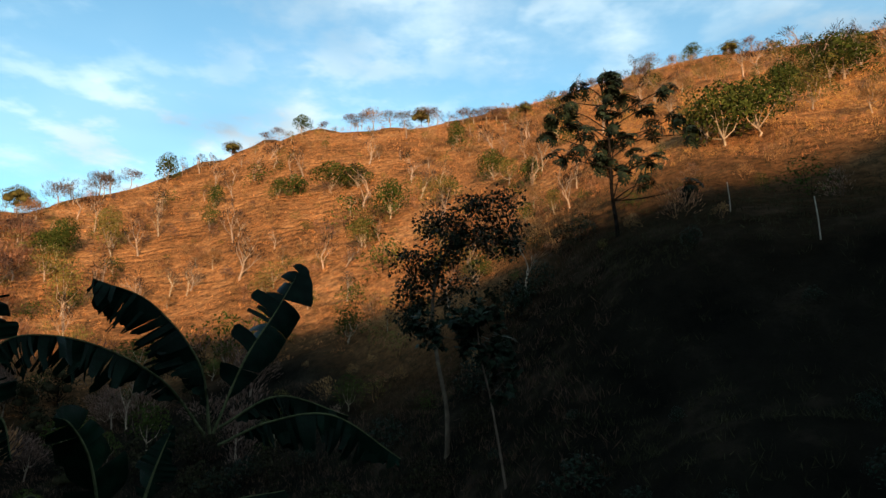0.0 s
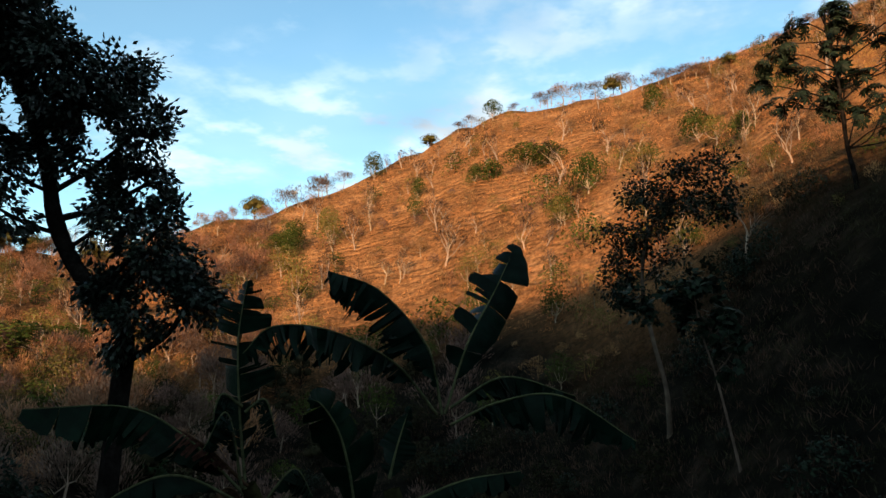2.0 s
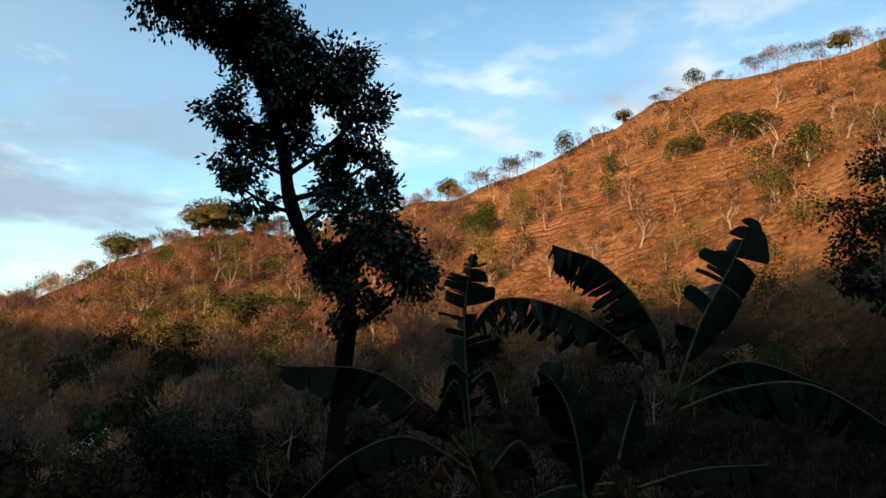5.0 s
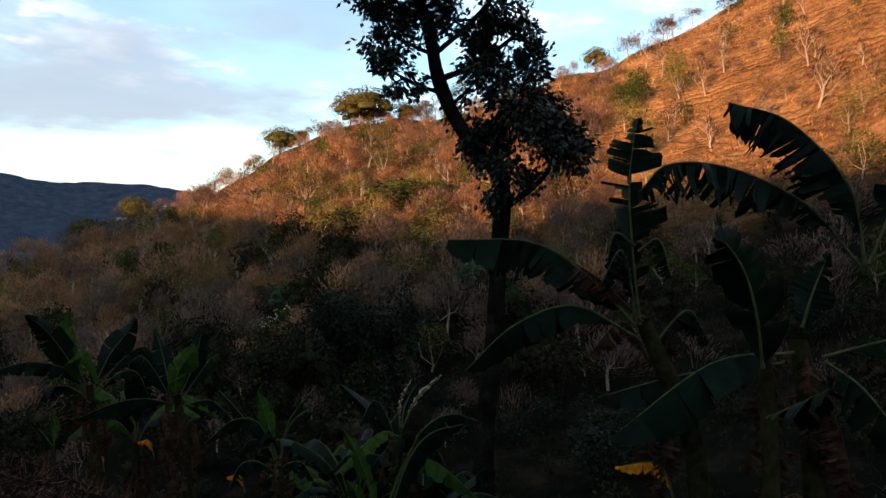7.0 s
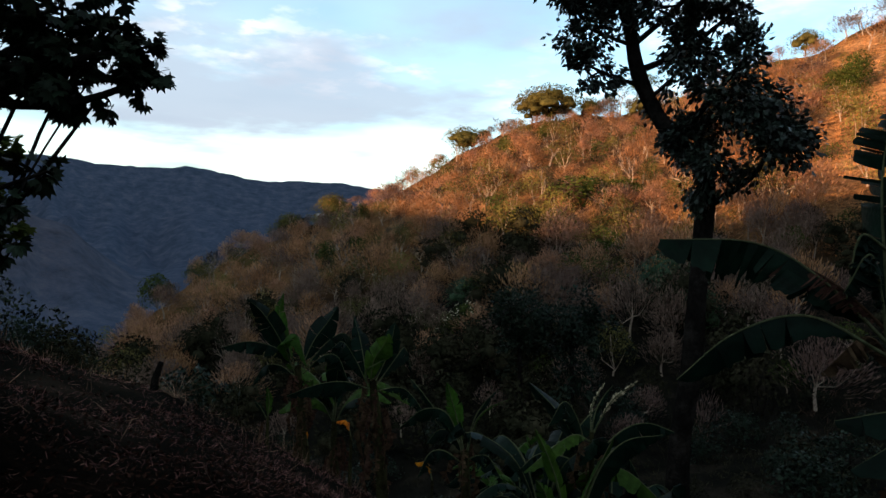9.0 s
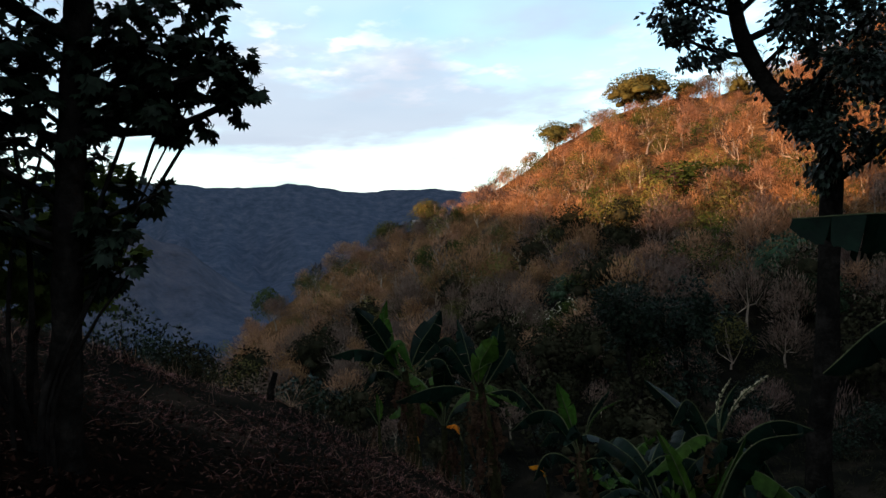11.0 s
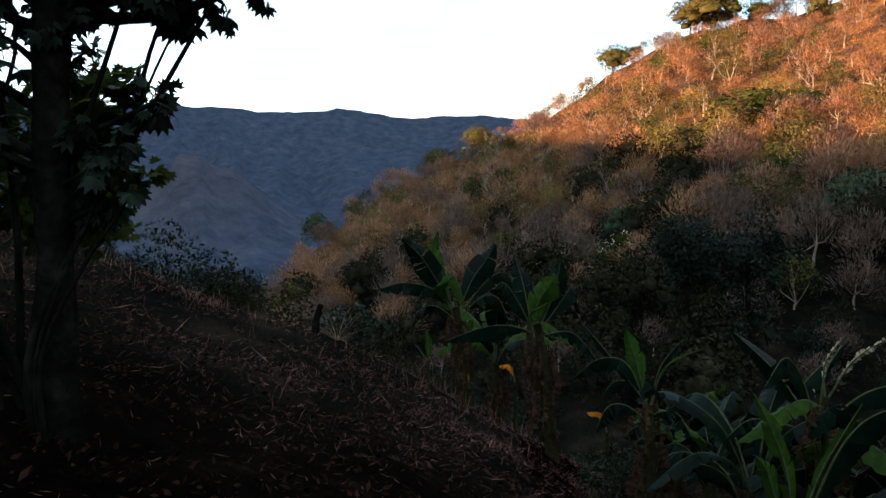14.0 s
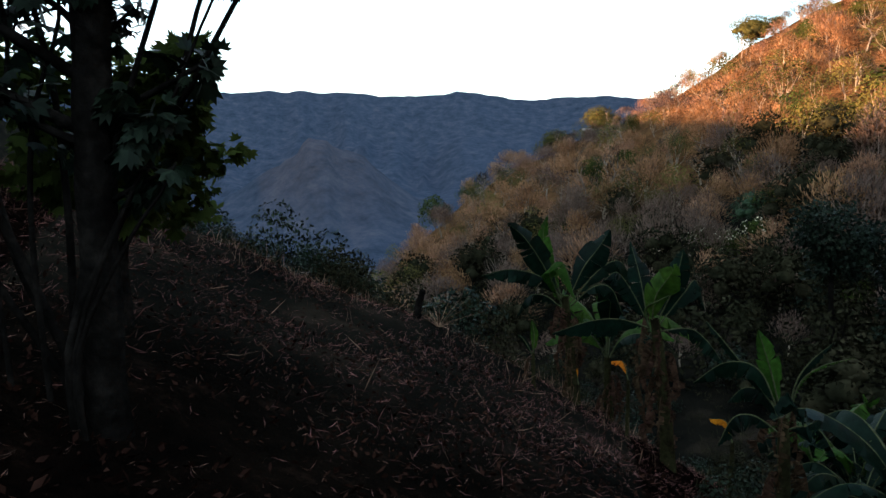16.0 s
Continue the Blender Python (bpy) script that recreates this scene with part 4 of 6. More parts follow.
def banana_plant(x, y, h, seed, label, leaves=8, long=1.7, wide=0.27, bright=0.2, sunk=0.1, spread=1.0, rags=6):
    """A whole plant with leaves fanned round the stem's head."""
    rg = np.random.default_rng(seed)
    root = banana_root(x, y, label)
    z = float(height(x, y)) - sunk
    root.location = (x, y, z)
    lean = rg.normal(0, 0.03, 2)
    top = np.array([lean[0] * h, lean[1] * h, h * 0.58])
    pseudostem(root, [(0, 0, 0), tuple(top * 0.5 + np.array([0.02, -0.02, 0])), tuple(top)], 0.13, 0.07, seed, rags)
    for k in range(leaves):
        ang = k * 2.4 + rg.uniform(-0.4, 0.4)
        o = np.array([math.cos(ang), math.sin(ang), 0])
        rise = rg.uniform(0.3, 1.05) if k else 1.2
        ln = long * rg.uniform(0.75, 1.15)
        p0 = top - np.array([0, 0, 0.1])
        p1 = top + o * 0.22 * ln * spread + np.array([0, 0, 0.32 * ln * (0.5 + rise)])
        p2 = top + o * 0.55 * ln * spread + np.array([0, 0, ln * (0.15 + 0.6 * rise)])
        p3 = top + o * (0.95 - 0.45 * max(0, rise - 0.4)) * ln * spread + np.array([0, 0, ln * (-0.32 + 1.05 * rise)])
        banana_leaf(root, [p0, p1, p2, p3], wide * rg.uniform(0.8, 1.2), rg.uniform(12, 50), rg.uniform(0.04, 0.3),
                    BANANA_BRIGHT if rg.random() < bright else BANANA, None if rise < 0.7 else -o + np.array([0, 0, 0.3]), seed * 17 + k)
    return root


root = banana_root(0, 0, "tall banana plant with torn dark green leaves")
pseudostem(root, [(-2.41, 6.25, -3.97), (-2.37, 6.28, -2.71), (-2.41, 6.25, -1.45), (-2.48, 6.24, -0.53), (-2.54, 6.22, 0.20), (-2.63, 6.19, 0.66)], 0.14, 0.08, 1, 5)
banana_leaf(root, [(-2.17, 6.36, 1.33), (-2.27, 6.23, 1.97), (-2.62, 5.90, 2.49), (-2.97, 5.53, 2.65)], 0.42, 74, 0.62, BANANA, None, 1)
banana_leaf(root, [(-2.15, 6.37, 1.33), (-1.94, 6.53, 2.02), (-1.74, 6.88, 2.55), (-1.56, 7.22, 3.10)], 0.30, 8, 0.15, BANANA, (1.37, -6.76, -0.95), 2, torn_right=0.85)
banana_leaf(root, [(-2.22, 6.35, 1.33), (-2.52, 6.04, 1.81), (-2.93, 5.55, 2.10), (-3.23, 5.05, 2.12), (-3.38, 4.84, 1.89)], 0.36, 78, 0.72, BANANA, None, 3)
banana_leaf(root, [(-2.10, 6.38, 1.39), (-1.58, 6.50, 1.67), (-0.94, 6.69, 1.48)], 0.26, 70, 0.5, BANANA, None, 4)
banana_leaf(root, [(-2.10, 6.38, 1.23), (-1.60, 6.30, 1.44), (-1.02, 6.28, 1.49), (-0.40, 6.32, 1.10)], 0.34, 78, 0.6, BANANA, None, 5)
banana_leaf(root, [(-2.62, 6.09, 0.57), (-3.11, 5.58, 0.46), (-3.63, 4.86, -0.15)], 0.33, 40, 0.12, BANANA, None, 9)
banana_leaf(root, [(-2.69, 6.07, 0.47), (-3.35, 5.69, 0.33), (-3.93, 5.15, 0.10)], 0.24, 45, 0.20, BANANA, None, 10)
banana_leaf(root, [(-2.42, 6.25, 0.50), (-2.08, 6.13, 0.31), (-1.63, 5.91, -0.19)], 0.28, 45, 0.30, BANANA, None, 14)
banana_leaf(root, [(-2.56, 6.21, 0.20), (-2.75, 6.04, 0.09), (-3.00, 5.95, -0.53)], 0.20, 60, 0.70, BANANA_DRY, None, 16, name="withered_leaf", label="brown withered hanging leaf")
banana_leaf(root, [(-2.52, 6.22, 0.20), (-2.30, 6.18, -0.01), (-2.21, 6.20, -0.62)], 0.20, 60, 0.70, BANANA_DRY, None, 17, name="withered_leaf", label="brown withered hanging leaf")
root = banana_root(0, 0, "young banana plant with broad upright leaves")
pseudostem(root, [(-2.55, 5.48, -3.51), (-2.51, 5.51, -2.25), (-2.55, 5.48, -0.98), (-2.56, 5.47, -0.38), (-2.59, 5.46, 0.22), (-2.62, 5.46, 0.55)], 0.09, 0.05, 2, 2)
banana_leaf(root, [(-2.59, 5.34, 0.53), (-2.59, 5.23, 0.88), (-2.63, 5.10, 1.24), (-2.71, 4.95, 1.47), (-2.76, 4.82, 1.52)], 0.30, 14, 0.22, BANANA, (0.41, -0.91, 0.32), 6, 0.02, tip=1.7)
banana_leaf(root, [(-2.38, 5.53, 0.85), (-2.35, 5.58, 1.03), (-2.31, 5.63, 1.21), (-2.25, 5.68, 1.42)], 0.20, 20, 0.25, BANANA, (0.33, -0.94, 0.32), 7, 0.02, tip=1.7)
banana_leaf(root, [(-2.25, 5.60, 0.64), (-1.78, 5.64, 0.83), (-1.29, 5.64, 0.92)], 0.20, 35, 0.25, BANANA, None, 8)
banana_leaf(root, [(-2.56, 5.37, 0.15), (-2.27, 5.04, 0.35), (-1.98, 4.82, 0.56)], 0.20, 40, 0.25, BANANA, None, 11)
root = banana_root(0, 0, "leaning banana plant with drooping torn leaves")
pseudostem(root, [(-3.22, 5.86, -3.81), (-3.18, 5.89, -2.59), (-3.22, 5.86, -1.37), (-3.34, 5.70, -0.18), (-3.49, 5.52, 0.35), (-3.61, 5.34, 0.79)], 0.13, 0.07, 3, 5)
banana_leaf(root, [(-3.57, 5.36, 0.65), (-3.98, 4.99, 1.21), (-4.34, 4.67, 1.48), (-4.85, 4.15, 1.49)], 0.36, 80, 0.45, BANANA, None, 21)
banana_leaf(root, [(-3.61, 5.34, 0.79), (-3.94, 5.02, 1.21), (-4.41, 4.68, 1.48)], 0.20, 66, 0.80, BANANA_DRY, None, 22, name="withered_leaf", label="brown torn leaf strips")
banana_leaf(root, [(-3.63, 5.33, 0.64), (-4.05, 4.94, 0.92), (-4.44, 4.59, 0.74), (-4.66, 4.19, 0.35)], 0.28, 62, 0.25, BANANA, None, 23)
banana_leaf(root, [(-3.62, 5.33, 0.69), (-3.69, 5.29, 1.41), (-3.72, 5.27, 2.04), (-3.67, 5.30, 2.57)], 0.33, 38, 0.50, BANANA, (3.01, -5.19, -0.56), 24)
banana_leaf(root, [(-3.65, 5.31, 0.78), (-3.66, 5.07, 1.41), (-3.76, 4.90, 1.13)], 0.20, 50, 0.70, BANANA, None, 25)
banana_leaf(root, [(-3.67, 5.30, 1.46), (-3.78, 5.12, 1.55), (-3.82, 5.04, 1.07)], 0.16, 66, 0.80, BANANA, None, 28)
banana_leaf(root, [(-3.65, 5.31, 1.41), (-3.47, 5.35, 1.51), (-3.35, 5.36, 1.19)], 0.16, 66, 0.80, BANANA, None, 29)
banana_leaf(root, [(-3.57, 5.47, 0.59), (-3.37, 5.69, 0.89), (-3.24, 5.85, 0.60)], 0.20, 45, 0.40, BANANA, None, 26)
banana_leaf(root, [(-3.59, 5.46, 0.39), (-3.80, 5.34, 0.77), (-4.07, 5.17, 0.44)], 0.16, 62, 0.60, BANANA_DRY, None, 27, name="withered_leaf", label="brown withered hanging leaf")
root = banana_root(0, 0, "tall banana plant with broad upright leaves beside the mulched slope")
pseudostem(root, [(-16.14, 4.56, -4.20), (-16.14, 4.56, -3.96), (-16.16, 4.49, -2.78), (-16.19, 4.40, -1.76)], 0.14, 0.08, 401, 14)
banana_leaf(root, [(-16.20, 4.34, -1.94), (-16.18, 3.94, -1.08), (-16.14, 3.55, -0.49), (-16.09, 3.18, -0.14)], 0.30, 18, 0.12, BANANA, (0.96, -0.23, 0.38), 8020, 0.1, tip=2.0)
banana_leaf(root, [(-16.20, 4.37, -1.88), (-16.34, 4.10, -1.02), (-16.44, 4.00, -0.50), (-16.48, 4.10, -0.06)], 0.17, 20, 0.05, BANANA_BRIGHT, (0.96, -0.26, 0.38), 8021, 0.1, tip=2.0)
banana_leaf(root, [(-16.20, 4.35, -1.82), (-16.15, 3.92, -1.32), (-16.14, 3.25, -1.11), (-16.09, 2.62, -1.20)], 0.32, 72, 0.30, BANANA, None, 8022, 0.1, tip=2.8)
banana_leaf(root, [(-16.17, 4.44, -1.88), (-16.17, 4.78, -1.16), (-16.17, 5.10, -0.75), (-16.18, 5.35, -0.38)], 0.34, 16, 0.10, BANANA, (0.93, -0.33, 0.40), 8023, 0.1, tip=2.0)
banana_leaf(root, [(-16.20, 4.34, -1.94), (-15.99, 4.01, -1.16), (-15.62, 4.19, -0.93), (-15.26, 4.34, -1.59)], 0.24, 30, 0.08, BANANA_BRIGHT, None, 8024, 0.1, tip=2.8)
banana_leaf(root, [(-16.16, 4.49, -1.89), (-16.16, 5.12, -1.20), (-16.20, 5.60, -1.06), (-16.28, 5.94, -1.69)], 0.26, 50, 0.20, BANANA, None, 8025, 0.1, tip=2.8)
banana_leaf(root, [(-16.15, 4.51, -1.95), (-15.82, 4.88, -1.49), (-15.51, 5.15, -1.47), (-15.24, 5.31, -1.98)], 0.24, 60, 0.30, BANANA, None, 8026, 0.1, tip=2.8)
banana_leaf(root, [(-16.21, 4.34, -2.00), (-16.46, 4.04, -1.77), (-16.72, 3.72, -1.84), (-16.94, 3.51, -2.32)], 0.22, 60, 0.30, BANANA, None, 8027, 0.1, tip=2.8)
root = banana_root(0, 0, "banana sucker with a pale upright leaf")
pseudostem(root, [(-15.59, 3.57, -3.61), (-15.59, 3.57, -3.11), (-15.59, 3.57, -2.74)], 0.05, 0.03, 402, 1)
banana_leaf(root, [(-15.59, 3.57, -2.80), (-15.58, 3.59, -2.38), (-15.59, 3.54, -2.05)], 0.09, 15, 0.05, BANANA_BRIGHT, (0.93, -0.24, 0.52), 8040, 0.1, tip=2.0)
banana_leaf(root, [(-15.59, 3.57, -2.80), (-15.63, 3.40, -2.49), (-15.66, 3.28, -2.36)], 0.06, 20, 0.10, BANANA, (0.94, -0.22, 0.53), 8041, 0.1, tip=2.0)
root = banana_root(0, 0, "banana plant with brown skirt of withered leaves")
pseudostem(root, [(-13.96, 5.74, -4.79), (-14.02, 5.61, -3.08), (-14.09, 5.45, -1.75)], 0.14, 0.08, 403, 20)
banana_leaf(root, [(-14.09, 5.44, -1.92), (-14.04, 5.73, -1.27), (-14.04, 5.87, -0.78), (-14.08, 5.94, -0.49)], 0.24, 25, 0.10, BANANA, (0.89, -0.43, 0.42), 8060, 0.1, tip=2.0)
banana_leaf(root, [(-14.11, 5.40, -1.92), (-13.97, 5.40, -1.33), (-13.77, 5.51, -0.98), (-13.58, 5.59, -0.70)], 0.30, 18, 0.08, BANANA_BRIGHT, (0.89, -0.42, 0.44), 8061, 0.1, tip=2.0)
banana_leaf(root, [(-14.12, 5.38, -1.92), (-14.15, 5.06, -1.27), (-14.16, 4.77, -0.88), (-14.14, 4.53, -1.00)], 0.30, 48, 0.15, BANANA, None, 8062, 0.1, tip=2.8)
banana_leaf(root, [(-14.10, 5.42, -1.94), (-14.07, 4.82, -1.72), (-14.00, 4.22, -1.70), (-13.94, 3.52, -1.87)], 0.32, 74, 0.25, BANANA, None, 8063, 0.1, tip=2.8)
banana_leaf(root, [(-14.08, 5.48, -1.92), (-14.01, 5.93, -1.29), (-14.04, 6.18, -1.07), (-14.08, 6.39, -1.64)], 0.26, 40, 0.25, BANANA, None, 8064, 0.1, tip=2.8)
banana_leaf(root, [(-14.08, 5.48, -1.98), (-13.78, 5.95, -1.87), (-13.57, 6.20, -2.07), (-13.37, 6.44, -2.50)], 0.22, 50, 0.30, BANANA, None, 8065, 0.1, tip=2.8)
banana_leaf(root, [(-14.13, 5.36, -1.92), (-14.52, 5.34, -1.08), (-14.92, 5.29, -0.44)], 0.24, 22, 0.15, BANANA, (0.91, -0.38, 0.44), 8066, 0.1, tip=2.0)
banana_leaf(root, [(-14.13, 5.36, -1.99), (-13.97, 5.23, -1.53), (-13.71, 5.33, -1.33), (-13.43, 5.44, -1.16)], 0.05, 20, 0.60, BANANA_BRIGHT, (0.89, -0.40, 0.47), 8067, 0.1, tip=2.0)
root = banana_root(0, 0, "banana plant with arching curled leaves")
pseudostem(root, [(-11.35, 6.27, -4.81), (-11.35, 6.27, -4.22), (-11.37, 6.24, -3.13), (-11.39, 6.21, -2.55)], 0.12, 0.07, 404, 16)
banana_leaf(root, [(-11.39, 6.21, -2.60), (-11.49, 6.07, -1.93), (-11.54, 5.98, -1.60), (-11.59, 5.90, -1.30)], 0.20, 30, 0.10, BANANA_BRIGHT, (0.81, -0.52, 0.52), 8080, 0.1, tip=2.0)
banana_leaf(root, [(-11.40, 6.20, -2.60), (-11.48, 5.88, -1.86), (-11.63, 5.45, -1.76), (-11.74, 5.02, -2.08)], 0.24, 58, 0.25, BANANA, None, 8081, 0.1, tip=2.8)
banana_leaf(root, [(-11.37, 6.24, -2.55), (-11.36, 6.37, -1.99), (-11.31, 6.56, -1.67), (-11.23, 6.78, -1.43)], 0.08, 60, 0.10, BANANA, None, 8082, 0.1, tip=2.8)
banana_leaf(root, [(-11.36, 6.26, -2.55), (-11.23, 6.32, -1.99), (-11.04, 6.48, -1.69), (-10.76, 6.74, -1.49)], 0.04, 60, 0.60, BANANA_BRIGHT, None, 8083, 0.1, tip=2.8)
banana_leaf(root, [(-11.40, 6.20, -2.55), (-11.73, 5.99, -2.13), (-12.11, 5.68, -1.60), (-12.38, 5.53, -1.35)], 0.10, 55, 0.30, BANANA, None, 8084, 0.1, tip=2.8)
banana_leaf(root, [(-11.38, 6.23, -2.74), (-11.16, 6.36, -2.59), (-10.95, 6.48, -2.59), (-10.74, 6.59, -2.91)], 0.24, 50, 0.30, BANANA, None, 8085, 0.1, tip=2.8)
banana_leaf(root, [(-11.41, 6.18, -2.79), (-11.48, 5.82, -2.53), (-11.51, 5.52, -2.56), (-11.48, 5.29, -2.94)], 0.24, 50, 0.30, BANANA, None, 8086, 0.1, tip=2.8)
banana_leaf(root, [(-11.40, 6.20, -2.74), (-11.66, 6.16, -2.33), (-12.01, 5.99, -2.31), (-12.30, 5.88, -2.64)], 0.22, 50, 0.20, BANANA, None, 8087, 0.1, tip=2.8)
root = banana_root(0, 0, "banana plant with folded bluish-green leaves")
pseudostem(root, [(-8.42, 6.63, -4.68), (-8.42, 6.63, -2.97), (-8.45, 6.59, -2.23), (-8.44, 6.60, -1.79)], 0.11, 0.06, 405, 8)
banana_leaf(root, [(-8.44, 6.60, -1.90), (-8.81, 6.53, -1.45), (-9.14, 6.47, -1.20), (-9.57, 6.30, -0.89)], 0.28, 35, 0.12, BANANA, (0.70, -0.66, 0.52), 8100, 0.1, tip=2.0)
banana_leaf(root, [(-8.42, 6.62, -1.86), (-8.44, 6.69, -1.23), (-8.42, 6.81, -0.95), (-8.35, 6.96, -0.73)], 0.06, 60, 0.20, BANANA, None, 8101, 0.1, tip=2.8)
banana_leaf(root, [(-8.43, 6.61, -1.86), (-8.46, 6.40, -1.22), (-8.51, 6.17, -0.94), (-8.55, 5.93, -1.28)], 0.24, 45, 0.15, BANANA, None, 8102, 0.1, tip=2.8)
banana_leaf(root, [(-8.40, 6.64, -1.82), (-8.18, 7.01, -1.38), (-7.99, 7.33, -1.25), (-7.77, 7.66, -1.36)], 0.24, 66, 0.20, BANANA, None, 8103, 0.1, tip=2.8)
banana_leaf(root, [(-8.45, 6.60, -1.94), (-8.61, 6.21, -1.78), (-8.71, 5.86, -1.75), (-8.75, 5.56, -1.96)], 0.20, 50, 0.30, BANANA, None, 8104, 0.1, tip=2.8)
banana_leaf(root, [(-8.42, 6.62, -1.89), (-8.36, 6.90, -1.74), (-8.25, 7.21, -1.83), (-8.20, 7.46, -2.23)], 0.20, 50, 0.30, BANANA, None, 8105, 0.1, tip=2.8)
root = banana_root(0, 0, "young banana plant with bright yellow-green leaves")
pseudostem(root, [(-7.68, 5.67, -4.07), (-7.68, 5.67, -3.26), (-7.71, 5.64, -2.66)], 0.08, 0.05, 406, 2)
banana_leaf(root, [(-7.71, 5.64, -2.69), (-7.73, 5.54, -1.99), (-7.79, 5.38, -1.48), (-7.88, 5.19, -1.06)], 0.15, 35, 0.10, BANANA_BRIGHT, (0.67, -0.65, 0.61), 8120, 0.1, tip=2.0)
banana_leaf(root, [(-7.73, 5.63, -2.73), (-7.79, 5.43, -2.19), (-7.77, 5.30, -1.89), (-7.77, 5.15, -1.70)], 0.16, 35, 0.10, BANANA_BRIGHT, (0.66, -0.63, 0.66), 8121, 0.1, tip=2.0)
banana_leaf(root, [(-7.69, 5.66, -2.69), (-7.65, 5.84, -2.05), (-7.59, 6.02, -1.63), (-7.50, 6.23, -1.16)], 0.20, 50, 0.10, BANANA_BRIGHT, (0.61, -0.70, 0.62), 8122, 0.1, tip=2.0)
banana_leaf(root, [(-7.69, 5.67, -2.72), (-7.49, 5.93, -1.65), (-7.29, 6.19, -1.19), (-6.94, 6.53, -1.03)], 0.24, 72, 0.20, BANANA, None, 8123, 0.1, tip=2.8)
banana_leaf(root, [(-7.70, 5.65, -2.72), (-7.29, 5.76, -2.03), (-7.00, 5.74, -2.07)], 0.22, 55, 0.15, BANANA, None, 8124, 0.1, tip=2.8)
banana_plant(-17.94, 6.04, 3.30, 103, "banana plant behind its neighbours in the gully", leaves=11, long=2.1, wide=0.3, bright=0.3, rags=10)
banana_plant(-13.38, 8.26, 2.60, 120, "low banana plant among its neighbours", leaves=9, long=1.6, wide=0.24, bright=0.15)
banana_plant(-12.54, 8.53, 2.60, 122, "low banana plant among its neighbours", leaves=9, long=1.6, wide=0.24, bright=0.1)
banana_plant(-9.09, 6.41, 2.20, 127, "banana plant in the gully", leaves=8, long=1.4, wide=0.2, bright=0.15)
banana_plant(-6.59, 7.55, 2.20, 107, "small banana plant with drooping dry skirt", leaves=7, long=1.2, wide=0.16, bright=0.4)
banana_plant(-9.28, 8.49, 2.20, 108, "small banana plant in the gully", leaves=7, long=1.3, wide=0.18, bright=0.3)
banana_plant(-11.45, 7.50, 2.40, 110, "small banana plant in the gully", leaves=7, long=1.4, wide=0.2, bright=0.2)
banana_plant(-5.23, 6.93, 2.00, 114, "small banana plant in the gully", leaves=7, long=1.4, wide=0.15, bright=0.3)
banana_plant(-8.68, 7.35, 2.40, 116, "banana plant in the gully", leaves=8, long=1.5, wide=0.2, bright=0.3)
banana_plant(-12.32, 8.11, 2.90, 117, "banana plant in the gully", leaves=8, long=1.6, wide=0.22, bright=0.2)
banana_plant(-14.76, 11.43, 2.80, 118, "banana plant in the gully", leaves=8, long=1.6, wide=0.22, bright=0.2)
banana_plant(-7.00, 8.42, 2.20, 119, "banana plant in the gully", leaves=8, long=1.4, wide=0.2, bright=0.2)
banana_plant(-7.07, 7.19, 2.30, 130, "small banana plant on the shaded gully floor", leaves=8, long=1.4, wide=0.19, bright=0.2)
banana_plant(-8.74, 10.34, 2.60, 131, "small banana plant on the shaded gully floor", leaves=8, long=1.4, wide=0.19, bright=0.2)
banana_plant(-5.63, 7.16, 1.90, 132, "small banana plant on the shaded gully floor", leaves=8, long=1.4, wide=0.19, bright=0.2)
banana_plant(-6.51, 9.44, 2.30, 133, "small banana plant on the shaded gully floor", leaves=8, long=1.4, wide=0.19, bright=0.2)
banana_plant(-5.40, 8.92, 2.20, 134, "small banana plant on the shaded gully floor", leaves=8, long=1.4, wide=0.19, bright=0.2)
banana_plant(-10.86, 9.80, 2.60, 135, "small banana plant on the shaded gully floor", leaves=8, long=1.4, wide=0.19, bright=0.2)
banana_plant(-8.67, 5.90, 2.50, 140, "banana plant with long drooping leaves in the gully", leaves=9, long=1.8, wide=0.24, bright=0.15, rags=9)
banana_plant(-8.69, 7.30, 2.80, 141, "banana plant with long drooping leaves in the gully", leaves=9, long=1.8, wide=0.24, bright=0.15, rags=9)
root = banana_root(0, 0, "dried banana sucker with pale bare stalks in the gully")
pseudostem(root, [(-8.00, 6.30, -4.64), (-7.96, 6.33, -3.26), (-8.00, 6.30, -1.88), (-8.01, 6.29, -1.53), (-8.01, 6.28, -1.26)], 0.05, 0.03, 41, 1)
banana_leaf(root, [(-8.01, 6.28, -1.33), (-7.83, 6.46, -0.81), (-7.59, 6.70, -0.49)], 0.05, 20, 0.90, DRIED_STALK, (6.26, -6.46, 2.26), 42, label="pale dried leaf stalk")
banana_leaf(root, [(-8.01, 6.28, -1.33), (-8.10, 6.34, -0.94), (-8.05, 6.53, -0.59)], 0.03, 20, 0.90, DRIED_STALK, (6.53, -6.34, 2.39), 43, label="pale bare leaf stalk")
banana_leaf(root, [(-8.01, 6.28, -1.40), (-8.07, 5.93, -1.30), (-8.31, 5.34, -1.80)], 0.16, 20, 0.10, BANANA_BRIGHT, None, 44)
root = banana_root(0, 0, "yellowed banana sucker leaf in the gully")
banana_leaf(root, [(-15.00, 5.33, -3.22), (-15.15, 5.28, -2.89), (-15.53, 5.18, -2.99)], 0.11, 30, 0.2, BANANA_ORANGE, None, 300, name="leaf", label="yellow-orange dying leaf")
pseudostem(root, [(-15.00, 5.33, float(height(-15.00, 5.33)) - 0.1), (-15.00, 5.33, -3.22)], 0.05, 0.03, 310, 0)
root = banana_root(0, 0, "yellowed banana sucker leaf in the gully")
